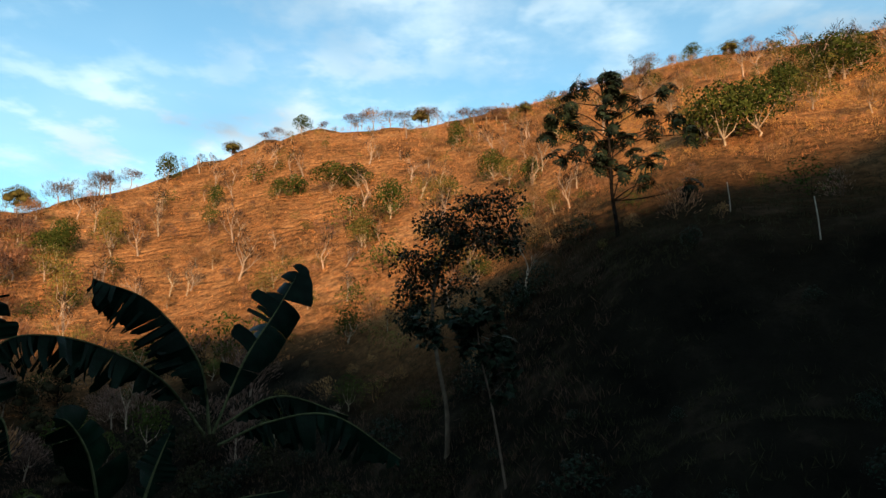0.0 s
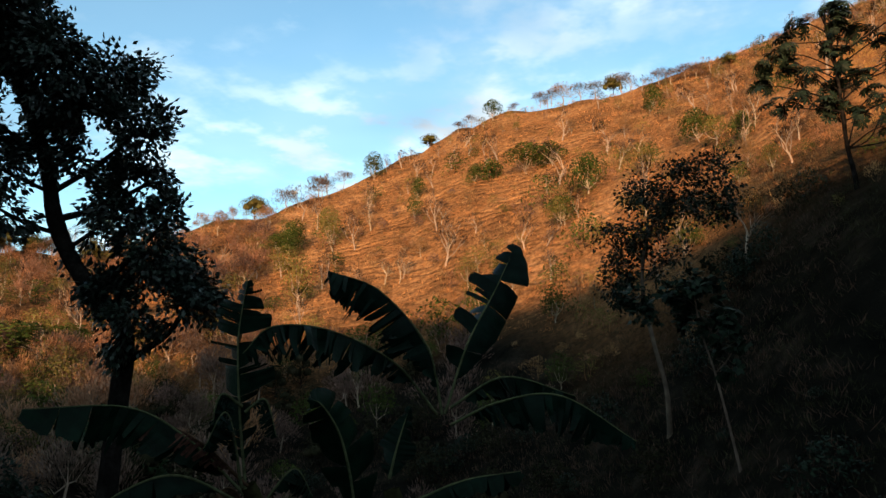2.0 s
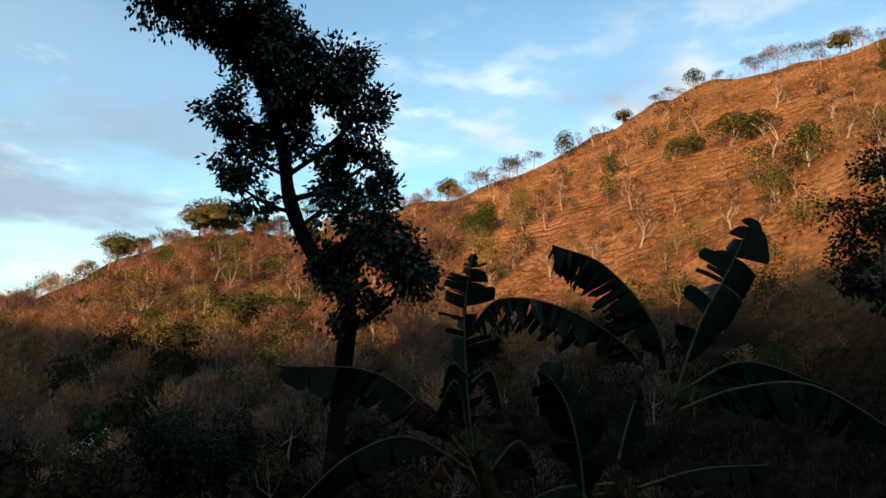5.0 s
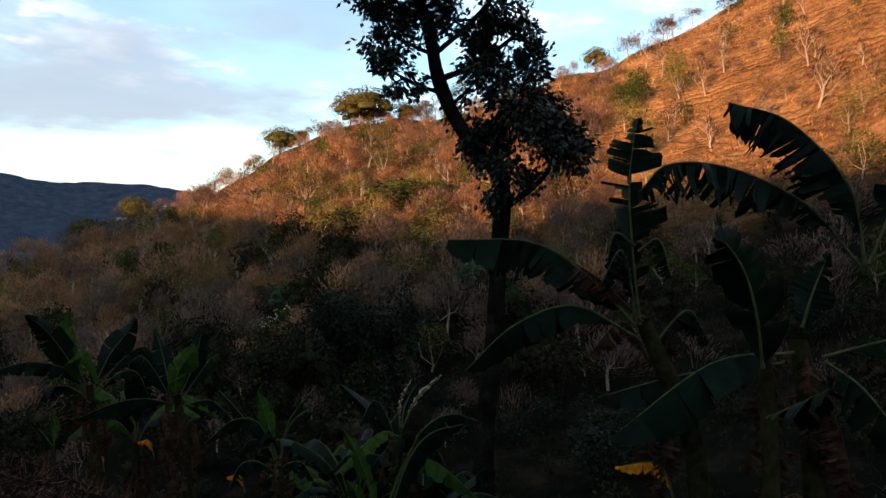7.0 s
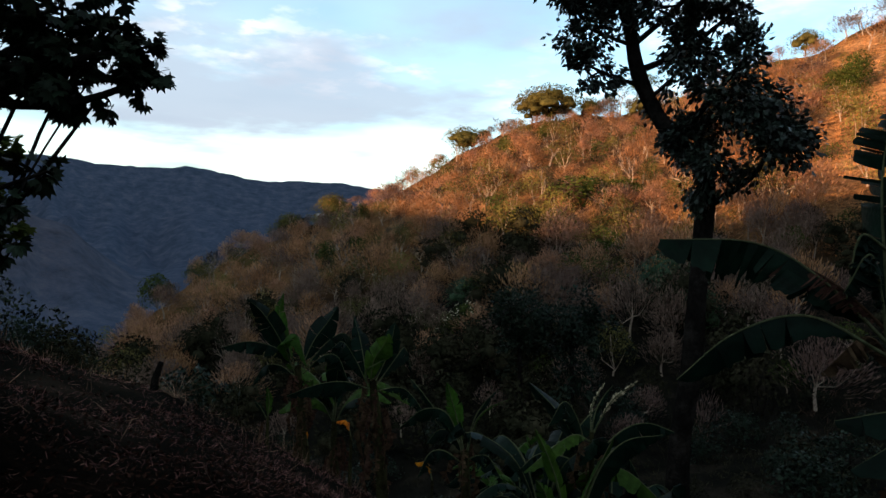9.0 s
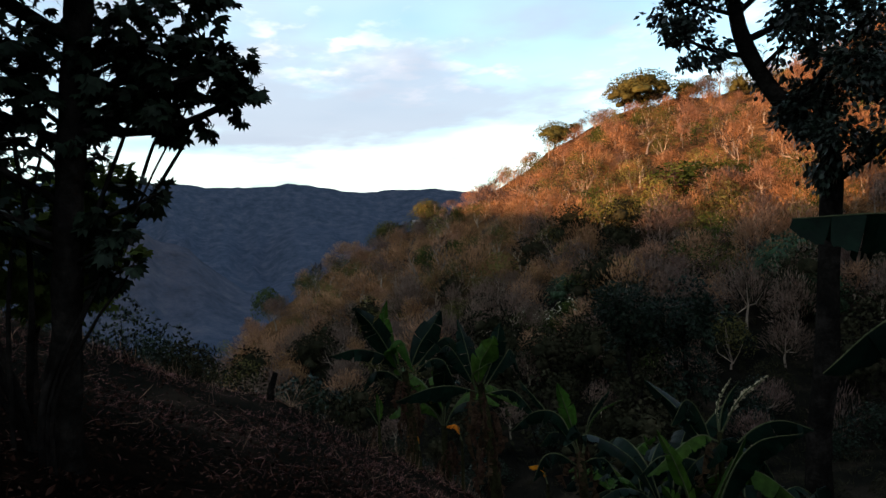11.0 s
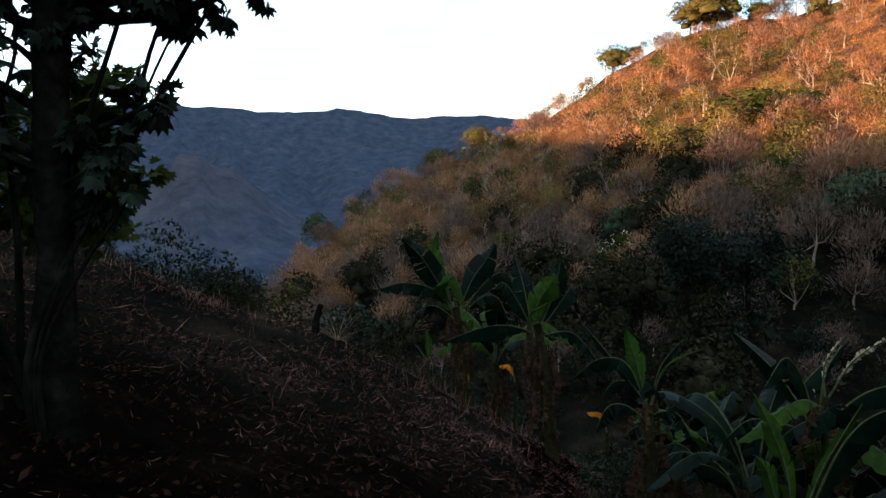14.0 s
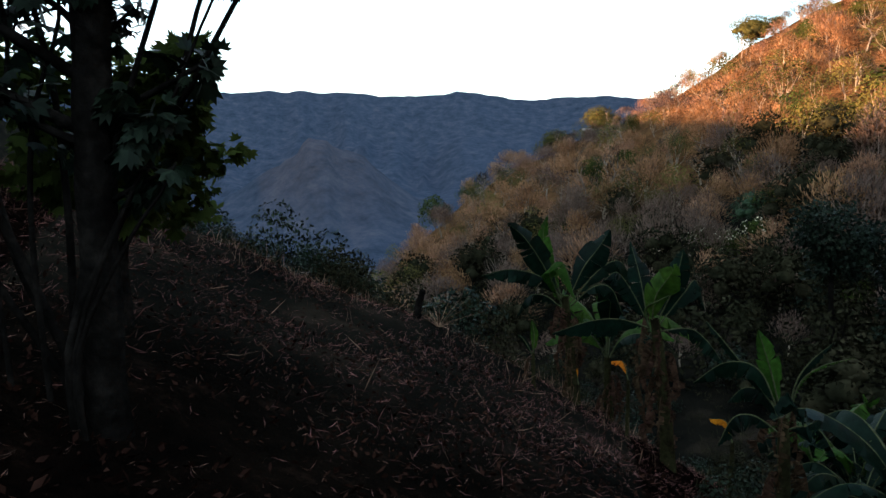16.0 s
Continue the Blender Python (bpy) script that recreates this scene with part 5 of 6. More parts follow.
banana_leaf(root, [(-13.15, 6.48, -3.76), (-13.30, 6.43, -3.43), (-13.68, 6.33, -3.53)], 0.11, 30, 0.2, BANANA_ORANGE, None, 301, name="leaf", label="yellow-orange dying leaf")
pseudostem(root, [(-13.15, 6.48, float(height(-13.15, 6.48)) - 0.1), (-13.15, 6.48, -3.76)], 0.05, 0.03, 311, 0)
root = banana_root(0, 0, "yellowed banana sucker leaf in the gully")
banana_leaf(root, [(-3.42, 5.63, -0.84), (-3.57, 5.58, -0.51), (-3.95, 5.48, -0.61)], 0.11, 30, 0.2, BANANA_ORANGE, None, 302, name="leaf", label="yellow-orange dying leaf")
pseudostem(root, [(-3.42, 5.63, float(height(-3.42, 5.63)) - 0.1), (-3.42, 5.63, -0.84)], 0.05, 0.03, 312, 0)
root = banana_root(0, 0, "yellowed banana sucker leaf in the gully")
banana_leaf(root, [(-16.35, 4.75, -3.76), (-16.50, 4.70, -3.43), (-16.88, 4.60, -3.53)], 0.11, 30, 0.2, BANANA_ORANGE, None, 303, name="leaf", label="yellow-orange dying leaf")
pseudostem(root, [(-16.35, 4.75, float(height(-16.35, 4.75)) - 0.1), (-16.35, 4.75, -3.76)], 0.05, 0.03, 313, 0)


# ---------------------------------------------------------------- hillside plants
def bare_tree_kind(seed, h=5.0, spread=0.55):
    rng = np.random.default_rng(seed)
    wood, tips, fine = Geo(), [], Geo()
    grow(wood, rng, (0, 0, -0.3), (0.08, 0, 1), h * 0.42, h * 0.028, 2, tips, 4, spread, 0.1, 0.75, 4, 0.13, 0.022)
    p, d = clumps(rng, tips, 16, h * 0.035, 1.0)
    leaflets(fine, p, d, h * 0.10, 0.05, rng, -0.1)
    return {"trunk": ((*wood.arrays(), None), PALE_BARK), "crown": ((*fine.arrays(), None), GREY_TWIG)}


def crown_kind(seed, leaf, h=5.0, wide=0.45, base=0.25, lumps=7, skin=60, size=0.3, slim=0.14, core=0.86, hair=0.0, bark=PALE_BARK, stems=1, flat=1.0):
    """A crown of several rounded boughs on spreading limbs. Each bough is a leafy mass under a skin of leaves or, with hair, of fine outward twigs."""
    rg = np.random.default_rng(seed)
    wood, crown = Geo(), Geo()
    fork = np.array([rg.normal(0, 0.03) * h, rg.normal(0, 0.03) * h, base * h])
    if stems == 1:
        tube(wood, [(0, 0, -0.5), tuple(fork * 0.5 + rg.normal(0, 0.02, 3) * h), tuple(fork)], [h * 0.022, h * 0.018, h * 0.015], 5)
    polar, turn = np.meshgrid([0.03, 0.65, 1.2, 1.7, 2.3], np.arange(8) * np.pi / 4, indexing="ij")
    ball = np.stack([np.sin(polar) * np.cos(turn), np.sin(polar) * np.sin(turn), np.cos(polar)], -1).reshape(-1, 3)
    k, i = np.meshgrid(np.arange(4), np.arange(8), indexing="ij")
    rings = np.stack([k * 8 + i, (k + 1) * 8 + i, (k + 1) * 8 + (i + 1) % 8, k * 8 + (i + 1) % 8], -1).reshape(-1, 4)
    for k in range(lumps):
        ang = k * 2.4 + rg.uniform(0, 0.9)
        low = (k + 0.3) / lumps
        rad = wide * h * 0.66 * math.sqrt(low) * rg.uniform(0.75, 1.15)
        w = wide * h * rg.uniform(0.46, 0.66) * (1.25 if lumps < 5 else 1.0)
        tall = min(w * flat, 0.5 * h)
        top = base * h + (1 - base) * h * (1 - 0.55 * low * rg.uniform(0.7, 1.2))
        c = np.array([math.cos(ang) * rad, math.sin(ang) * rad, max(top - tall, 0.1 * h)])
        s = fork if stems == 1 else np.array([math.cos(ang) * 0.12, math.sin(ang) * 0.12, -0.3])
        bend = s * 0.45 + c * 0.55 + np.array([0, 0, -0.06 * h]) + rg.normal(0, 0.03, 3) * h
        tube(wood, [s, bend, c], [h * 0.011, h * 0.008, h * 0.004], 3)
        axes = np.array([w, w, tall])
        if core:
            bump = 1 + 0.28 * vnoise(ball[:, 0] * 2.1 + seed + 3 * k, ball[:, 1] * 2.1 + ball[:, 2] * 1.7, seed + k)
            crown.add(c + ball * axes * core * bump[:, None], rings)
            crown.soft.append(unit(ball * 0.8 + np.array([0, 0, 0.2])))
        v = unit(rg.normal(0, 1, (skin, 3)) + np.array([0, 0, 0.35]))
        if hair:
            start = c + v * axes * rg.uniform(0.06, 0.9, (skin, 1)) ** 0.6
            along = unit(unit(start - fork * 0.6) + rg.normal(0, 0.28, (skin, 3)) + np.array([0, 0, 0.3]))
            side = unit(np.cross(along, rg.normal(0, 1, (skin, 3))))
            ln = hair * w * rg.uniform(0.6, 1.3, (skin, 1))
            crown.add(np.stack([start, start + along * ln * 0.5 + side * slim / 2, start + along * ln, start + along * ln * 0.5 - side * slim / 2], 1), np.arange(skin * 4).reshape(skin, 4))
            crown.soft.append(np.repeat(unit(v * 0.8 + rg.normal(0, 0.25, (skin, 3)) + np.array([0, 0, 0.15])), 4, 0))
        else:
            p = c + v * axes * rg.uniform(0.84, 1.12, (skin, 1))
            shell(crown, p, v, size, slim, rg, 0.55)
    return {"trunk": ((*wood.arrays(), None), bark), "crown": ((*crown.arrays(), crown.normals()), leaf)}


KINDS = {
    "bare": [bare_tree_kind(s, 5.0, sp) for s, sp in ((1, 0.5), (2, 0.65), (3, 0.4), (4, 0.55))],
    # single trees and bushes
    "green": [crown_kind(s, GREEN_LEAF, 6.0, 0.42, 0.12, 8, 190, 0.34, 0.2, 0.0) for s in (21, 22, 23)],
    "bush": [crown_kind(s, GREEN_LEAF, 2.4, 0.66, 0.05, 7, 130, 0.22, 0.14, 0.0, bark=BARK, stems=3, flat=0.8) for s in (31, 32)],
    "yellow": [crown_kind(s, YELLOW_LEAF, 5.0, 0.42, 0.2, 7, 130, 0.26, 0.13, 0.0) for s in (41, 42)],
    "umbrella": [crown_kind(s, FLAT_LEAF, 6.0, 0.66, 0.22, 14, 230, 0.30, 0.17, 0.4, bark=BARK, flat=0.75) for s in (51, 52, 53)],
    "acacia": [crown_kind(s, FLAT_LEAF, 5.0, 0.8, 0.12, 12, 170, 0.24, 0.13, 0.0, flat=0.62) for s in (54, 55)],
    "deep": [crown_kind(s, BLUE_LEAF, 5.0, 0.5, 0.08, 10, 220, 0.28, 0.17, 0.4, bark=BARK) for s in (56, 57)],
    "dryround": [crown_kind(s, DRY_LEAF, 5.0, 0.42, 0.3, 4, 300, slim=0.06, core=0.0, hair=0.30) for s in (61, 62, 63)],
    "tanround": [crown_kind(s, TAN_LEAF, 5.0, 0.52, 0.3, 5, 330, slim=0.06, core=0.0, hair=0.30) for s in (67, 68, 69)],
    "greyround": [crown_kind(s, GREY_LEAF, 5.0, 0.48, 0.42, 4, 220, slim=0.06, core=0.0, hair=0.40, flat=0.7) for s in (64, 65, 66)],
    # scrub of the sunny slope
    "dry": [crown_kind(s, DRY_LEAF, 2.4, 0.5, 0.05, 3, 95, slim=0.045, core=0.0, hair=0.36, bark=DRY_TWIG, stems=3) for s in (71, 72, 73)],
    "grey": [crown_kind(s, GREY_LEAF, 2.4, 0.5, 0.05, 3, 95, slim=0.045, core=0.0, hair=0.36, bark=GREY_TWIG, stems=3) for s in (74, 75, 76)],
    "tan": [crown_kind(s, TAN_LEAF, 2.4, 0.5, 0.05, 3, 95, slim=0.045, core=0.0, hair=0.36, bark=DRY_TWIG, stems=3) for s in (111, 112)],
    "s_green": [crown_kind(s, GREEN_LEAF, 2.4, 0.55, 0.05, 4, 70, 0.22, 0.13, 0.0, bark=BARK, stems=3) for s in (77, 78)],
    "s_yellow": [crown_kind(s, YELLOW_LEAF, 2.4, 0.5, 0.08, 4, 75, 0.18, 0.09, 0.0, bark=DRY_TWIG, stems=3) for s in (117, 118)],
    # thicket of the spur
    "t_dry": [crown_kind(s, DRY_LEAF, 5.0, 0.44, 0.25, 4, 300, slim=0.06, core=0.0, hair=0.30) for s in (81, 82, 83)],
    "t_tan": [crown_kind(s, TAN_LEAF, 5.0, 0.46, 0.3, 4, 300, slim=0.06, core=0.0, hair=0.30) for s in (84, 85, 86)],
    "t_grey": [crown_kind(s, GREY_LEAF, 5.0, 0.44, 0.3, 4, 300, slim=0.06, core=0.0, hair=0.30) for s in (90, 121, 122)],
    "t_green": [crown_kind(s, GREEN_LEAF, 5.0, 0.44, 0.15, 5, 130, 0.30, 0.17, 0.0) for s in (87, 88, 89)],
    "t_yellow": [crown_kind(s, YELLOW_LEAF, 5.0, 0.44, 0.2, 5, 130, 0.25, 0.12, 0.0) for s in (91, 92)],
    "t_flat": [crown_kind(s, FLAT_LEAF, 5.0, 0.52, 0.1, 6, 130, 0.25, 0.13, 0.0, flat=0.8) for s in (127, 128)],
    # dark growth of the gully, whose shade is put into the leaf colours
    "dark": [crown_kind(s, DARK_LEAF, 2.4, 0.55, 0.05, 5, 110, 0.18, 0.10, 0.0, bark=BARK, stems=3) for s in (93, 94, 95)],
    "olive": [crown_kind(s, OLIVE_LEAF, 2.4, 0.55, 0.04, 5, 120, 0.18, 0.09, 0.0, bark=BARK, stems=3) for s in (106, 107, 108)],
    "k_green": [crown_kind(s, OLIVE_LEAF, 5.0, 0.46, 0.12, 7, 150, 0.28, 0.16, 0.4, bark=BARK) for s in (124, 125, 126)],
}
BASE_H = {"green": 6.0, "umbrella": 6.0, "bush": 2.4, "dry": 2.4, "grey": 2.4, "tan": 2.4, "s_green": 2.4, "s_yellow": 2.4, "dark": 2.4, "olive": 2.4}
TREE_NAMES = {
    "bare": ("leafless_tree", "pale leafless tree on the dry hillside", "tree"),
    "dry": ("dry_shrub", "dry orange-brown shrub on the hillside", "shrub"),
    "green": ("hill_tree", "green leafy tree standing on the dry hillside", "tree"),
    "bush": ("green_bush", "low spreading green bush on the hillside", "bush"),
    "yellow": ("yellow_green_tree", "yellow-green tree with thin crown on the slope", "tree"),
    "umbrella": ("umbrella_tree", "wide flat-crowned green tree on the ridge", "tree"),
    "acacia": ("flat_crowned_tree", "low flat-crowned olive-green tree on the spur", "tree"),
    "deep": ("deep_green_tree", "dense deep green tree in the shaded gully", "tree"),
    "greyround": ("grey_crowned_tree", "nearly leafless grey-crowned tree on the ridge", "tree"),
    "dryround": ("brown_crowned_tree", "tree with withered brown crown on the hillside", "tree"),
    "tanround": ("tan_crowned_tree", "leafless tree with a hazy tan crown of twigs", "tree"),
}
MODELS = {}


def plant(kind, variant, x, y, z, h, turn, wide=1.0, lean=0.0):
    """One plant as a thing of its own; alike plants share meshes."""
    v = variant % len(KINDS[kind])
    name, label, cat = TREE_NAMES[kind]
    m = Matrix.Translation((x, y, z)) @ Matrix.Rotation(radians(lean), 4, "Y") @ Matrix.Rotation(turn, 4, "Z")
    s = h / BASE_H.get(kind, 5.0)
    if (kind, v) not in MODELS:
        root = tagged(new(name), label, cat, kind + " plants of the hillside")
        for pname, (shape, mat) in KINDS[kind][v].items():
            part(pname, shape, mat, root)
        MODELS[kind, v] = root
    else:
        root = MODELS[kind, v]
        root = copy_thing(root, m)
    root.matrix_basis = m @ Matrix.Diagonal((s * wide, s * wide, s, 1))
    return root


rng = np.random.default_rng(77)
# az, el of the foot, height in degrees, kind, width factor
def place(az, el, tall, kind, wide=1.0, lean=0.0):
    x, y, z, r = spot(az, el)
    plant(kind, int(rng.integers(0, 4)), x, y, z - 0.1, r * math.tan(radians(tall)), rng.uniform(0, 6.28), wide, lean)


place(-26.9, 20.1, 5.12, "green", 1.2, 0)
place(-23.0, 20.1, 4.39, "yellow", 1.1, 0)
place(-25.9, 22.2, 2.93, "green", 1.2, 0)
place(-31.2, 21.4, 3.42, "yellow", 1.3, 0)
place(-33.5, 23.1, 3.22, "green", 1.9, 0)
place(-29.2, 25.0, 2.44, "yellow", 1.5, 0)
place(-35.0, 20.3, 2.93, "dryround", 1.2, 0)
place(-32.0, 19.3, 1.95, "dry", 1.6, 0)
place(-29.2, 18.8, 1.95, "dry", 1.5, 0)
place(-27.1, 18.3, 1.76, "dry", 1.6, 0)
place(23.6, 17.4, 2.69, "green", 0.9, 0)
place(18.6, 20.3, 1.17, "umbrella", 1.2, 0)
place(21.2, 19.2, 1.07, "bare", 1, 0)
place(12.7, 22.4, 1.95, "green", 1.1, 0)
place(7.4, 23.5, 1.47, "greyround", 1.2, 0)
place(4.8, 23.5, 1.66, "greyround", 1.3, 0)
place(1.2, 23.6, 1.76, "greyround", 1.3, 0)
place(-3.0, 23.6, 1.47, "greyround", 1.3, 0)
place(-5.1, 23.7, 1.47, "greyround", 1.3, 0)
place(-13.9, 25.5, 1.37, "greyround", 1.4, 0)
place(-15.7, 25.9, 1.27, "greyround", 1.4, 0)
place(-19.0, 26.9, 1.47, "greyround", 1.4, 0)
place(15.9, 21.4, 1.07, "greyround", 1.3, 0)
place(14.7, 21.8, 1.17, "greyround", 1.3, 0)
place(10.7, 22.8, 0.98, "greyround", 1.2, 0)
place(26.3, 16.8, 1.47, "greyround", 1.3, 0)
place(28.5, 15.9, 1.95, "greyround", 1.3, 0)
place(31.3, 14.6, 1.95, "greyround", 1.3, 0)
place(8.4, 23.4, 1.37, "greyround", 1.2, 0)
place(6.4, 23.4, 2.20, "dryround", 1.3, 0)
place(3.5, 23.6, 1.71, "greyround", 1.2, 0)
place(1.9, 23.7, 1.86, "umbrella", 0.8, 0)
place(0.4, 23.6, 1.95, "bare", 1, 0)
place(-2.0, 23.7, 1.56, "greyround", 1.2, 0)
place(-4.1, 23.7, 1.56, "greyround", 1.2, 0)
place(-6.2, 23.9, 1.47, "bare", 1, 0)
place(-7.7, 24.3, 1.17, "umbrella", 1, 0)
place(-9.8, 24.7, 1.17, "dryround", 1, 0)
place(-11.4, 24.9, 1.27, "greyround", 1.2, 0)
place(-1.3, 21.9, 2.44, "green", 0.8, 0)
place(9.8, 17.7, 2.93, "green", 1.6, 0)
place(7.8, 18.1, 2.44, "green", 1.4, 0)
place(4.7, 15.6, 3.90, "green", 1.0, 0)
place(-4.5, 18.7, 3.22, "green", 1.0, 0)
place(27.1, 11.9, 3.66, "yellow", 0.8, -12)
place(7.2, 12.9, 3.03, "yellow", 1.0, 0)
place(13.2, 17.2, 1.95, "bush", 1.2, 0)
place(-24.1, 19.8, 5.84, "green", 1.1, 0)
place(-22.1, 20.6, 3.90, "yellow", 1.0, 0)
place(-20.9, 26.5, 1.47, "dryround", 1, 0)
place(-22.6, 27.1, 1.66, "green", 1.2, 0)
place(-25.6, 27.0, 1.27, "umbrella", 1.2, 0)
place(-27.3, 26.9, 1.37, "greyround", 1.2, 0)
place(-28.6, 26.7, 1.17, "bare", 1, 0)
place(-32.7, 24.2, 2.73, "green", 1.8, 0)
place(-34.6, 24.1, 2.44, "green", 1.6, 0)
place(-29.3, 22.8, 3.22, "green", 1.0, 0)
place(-31.0, 23.3, 2.44, "yellow", 1.3, 0)
place(17.7, 13.5, 2.44, "bare", 1, 0)
place(23.9, 13.1, 2.69, "bare", 1, 0)
place(25.4, 13.8, 1.95, "dry", 1, 0)
place(6.6, 20.2, 3.03, "bare", 1, 0)
place(2.1, 17.3, 3.61, "bare", 1, 0)
place(0.1, 18.2, 2.73, "bare", 1, 0)
place(-12.0, 17.7, 2.93, "bare", 1, 0)
place(-9.0, 19.3, 3.51, "bare", 1, 0)
place(-8.5, 19.6, 3.42, "dryround", 1, 0)
place(30.2, 14.9, 2.20, "bare", 1, 0)
place(27.7, 15.9, 2.05, "bare", 1, 0)
place(29.0, 14.6, 1.76, "dryround", 1, 0)
place(33.8, 14.4, 1.95, "umbrella", 1.0, 0)
place(32.6, 13.0, 2.20, "dryround", 1.3, 0)
place(30.8, 10.6, 2.69, "green", 0.9, 0)
place(33.0, 10.0, 1.95, "yellow", 1.2, 0)
place(30.2, 6.4, 5.12, "yellow", 0.8, 0)
place(8.3, 8.4, 3.12, "bare", 1, 0)
place(20.9, 11.0, 1.95, "dryround", 1, 0)
place(17.1, 11.2, 2.44, "bare", 1, 0)
place(13.9, 11.4, 1.95, "bare", 1, 0)
place(22.7, 8.2, 2.93, "bare", 1, 0)
place(21.4, 8.5, 2.69, "bare", 1, 0)
place(-20.5, 22.4, 2.93, "bare", 1, 0)
place(-17.4, 25.3, 1.47, "dryround", 1, 0)
place(1.2, 14.0, 2.93, "bare", 1, 0)
place(-9.9, 15.7, 2.44, "yellow", 1, 0)
place(-8.0, 18.2, 2.93, "green", 0.8, 0)
place(53.1, 9.7, 3.0, "umbrella", 1.6, 0)
place(54.6, 9.6, 2.2, "umbrella", 1.3, 0)
place(49.8, 9.7, 1.95, "umbrella", 0.9, 0)
place(60.3, 6.9, 2.3, "umbrella", 1.3, 0)
place(56.8, 6.3, 2.25, "green", 0.8, 0)
place(58.6, 8.4, 0.98, "umbrella", 1, 0)
place(56.3, 9.5, 0.98, "greyround", 1.2, 0)
place(47.3, 9.6, 2.83, "bare", 1, 0)
place(48.5, 9.7, 1.95, "greyround", 1.2, 0)
place(45.9, 9.6, 2.15, "umbrella", 0.7, 0)
place(44.2, 9.9, 2.25, "dryround", 1, 0)
place(65.7, 3.6, 2.15, "bare", 1, 0)
place(64.6, 4.4, 1.47, "dryround", 1, 0)
place(63.0, 5.4, 1.07, "dryround", 1, 0)
place(71.3, 1.3, 2.15, "umbrella", 1.0, 0)
place(74.8, 0.2, 1.95, "umbrella", 1.1, 0)
place(68.8, 0.7, 1.66, "green", 1.0, 0)
place(56.4, 3.5, 2.93, "dryround", 1.2, 0)
place(53.5, 3.6, 2.44, "dryround", 1.2, 0)
place(50.1, 2.7, 2.44, "bush", 2.2, 0)
place(47.2, 3.1, 1.95, "bush", 1.8, 0)
place(54.8, 0.3, 2.20, "bush", 2.2, 0)
place(58.2, -0.4, 2.93, "yellow", 0.8, 0)
place(65.9, -2.0, 3.12, "bare", 1, 0)
place(63.7, -3.4, 3.22, "bare", 1, 0)
place(69.2, -3.5, 3.03, "green", 1.2, 0)
place(51.4, -3.7, 3.22, "bare", 1, 0)
place(71.7, -3.8, 2.93, "green", 1.1, 0)
place(59.6, -3.8, 2.93, "green", 1.0, 0)
place(62.0, -0.9, 2.44, "yellow", 1.0, 0)
place(53.6, 7.9, 1.47, "green", 1.2, 0)
place(50.7, 7.1, 1.95, "dryround", 1, 0)
place(30.3, 16.3, 1.95, "bare", 1, 0)
place(28.2, 15.7, 1.95, "greyround", 1.2, 0)
place(27.2, 11.2, 3.90, "yellow", 0.8, -10)
place(31.7, 10.8, 2.20, "green", 1.2, 0)
place(85.1, -6.4, 3.12, "green", 1.0, 0)
place(82.1, -3.5, 1.07, "bush", 1.4, 0)
place(73.0, -3.0, 3.12, "bare", 1, 0)
place(65.8, -1.9, 3.22, "bare", 1, 0)
place(61.5, -0.5, 2.93, "yellow", 0.7, 0)
place(63.3, -3.6, 3.22, "bare", 1, 0)
place(58.7, -6.2, 2.93, "green", 1.4, 0)
place(61.1, -3.5, 2.44, "green", 1.0, 0)
place(74.4, -5.0, 2.44, "bare", 1, 0)
place(78.7, -1.8, 1.95, "dryround", 1.2, 0)
place(71.2, -3.4, 2.44, "dryround", 1.3, 0)
place(69.3, -5.8, 2.44, "bare", 1, 0)
place(74.0, -7.7, 2.44, "green", 1.1, 0)
place(79.8, -7.6, 2.44, "green", 1.2, 0)
place(65.7, -6.7, 2.93, "bare", 1, 0)
place(64.1, -2.1, 1.95, "dryround", 1.2, 0)
place(68.4, -2.0, 1.95, "dryround", 1, 0)
place(-25.3, 20.8, 4.17, "yellow", 1.1)
place(-29.4, 22.0, 3.68, "green", 1.2)
place(-32.6, 22.9, 2.94, "yellow", 1.4)
place(-27.5, 23.0, 2.45, "yellow", 1.3)
place(-22.6, 20.5, 2.94, "yellow", 1.0)
place(-35.0, 23.9, 2.45, "yellow", 1.5)
place(-30.8, 24.6, 1.96, "green", 1.4)
place(-20.5, 22.6, 2.45, "dryround", 1.1)
place(-18.4, 25.6, 1.96, "greyround", 1.3)
place(-6.0, 18.3, 2.94, "yellow", 1.0)
place(7.2, 13.0, 2.45, "yellow", 1.0)
place(14.6, 17.0, 1.96, "green", 0.9)
place(-14.0, 19.2, 2.45, "dryround", 1.2)
place(1.2, 19.9, 2.45, "dryround", 1)
place(19.7, 15.7, 2.21, "green", 0.8)
place(30.5, 11.1, 2.94, "green", 1)
place(31.4, 8.9, 2.94, "yellow", 1.1)

def place_at(x, y, tall, kind, wide=1.0):
    plant(kind, int(rng.integers(0, 4)), x, y, float(height(x, y)) - 0.1, tall, rng.uniform(0, 6.28), wide)


# trees that stand out of the spur's thicket
place_at(-76.0, 62.9, 3.1, "acacia", 1.3)
place_at(-72.0, 64.5, 3.2, "acacia", 1.0)
place_at(-70.3, 49.0, 3.2, "acacia", 1.1)
place_at(-63.4, 39.5, 3.7, "tanround", 1)
place_at(-64.1, 58.9, 5.1, "tanround", 1.2)
place_at(-51.2, 38.7, 4.0, "tanround", 1.2)
place_at(-41.0, 43.3, 5.4, "deep", 1.1)
place_at(-36.5, 41.5, 4.1, "deep", 1)
place_at(-54.2, 31.3, 3.1, "deep", 1.3)
place_at(-65.3, 36.5, 3.1, "acacia", 0.9)
place_at(-80.9, 44.6, 2.3, "acacia", 1)
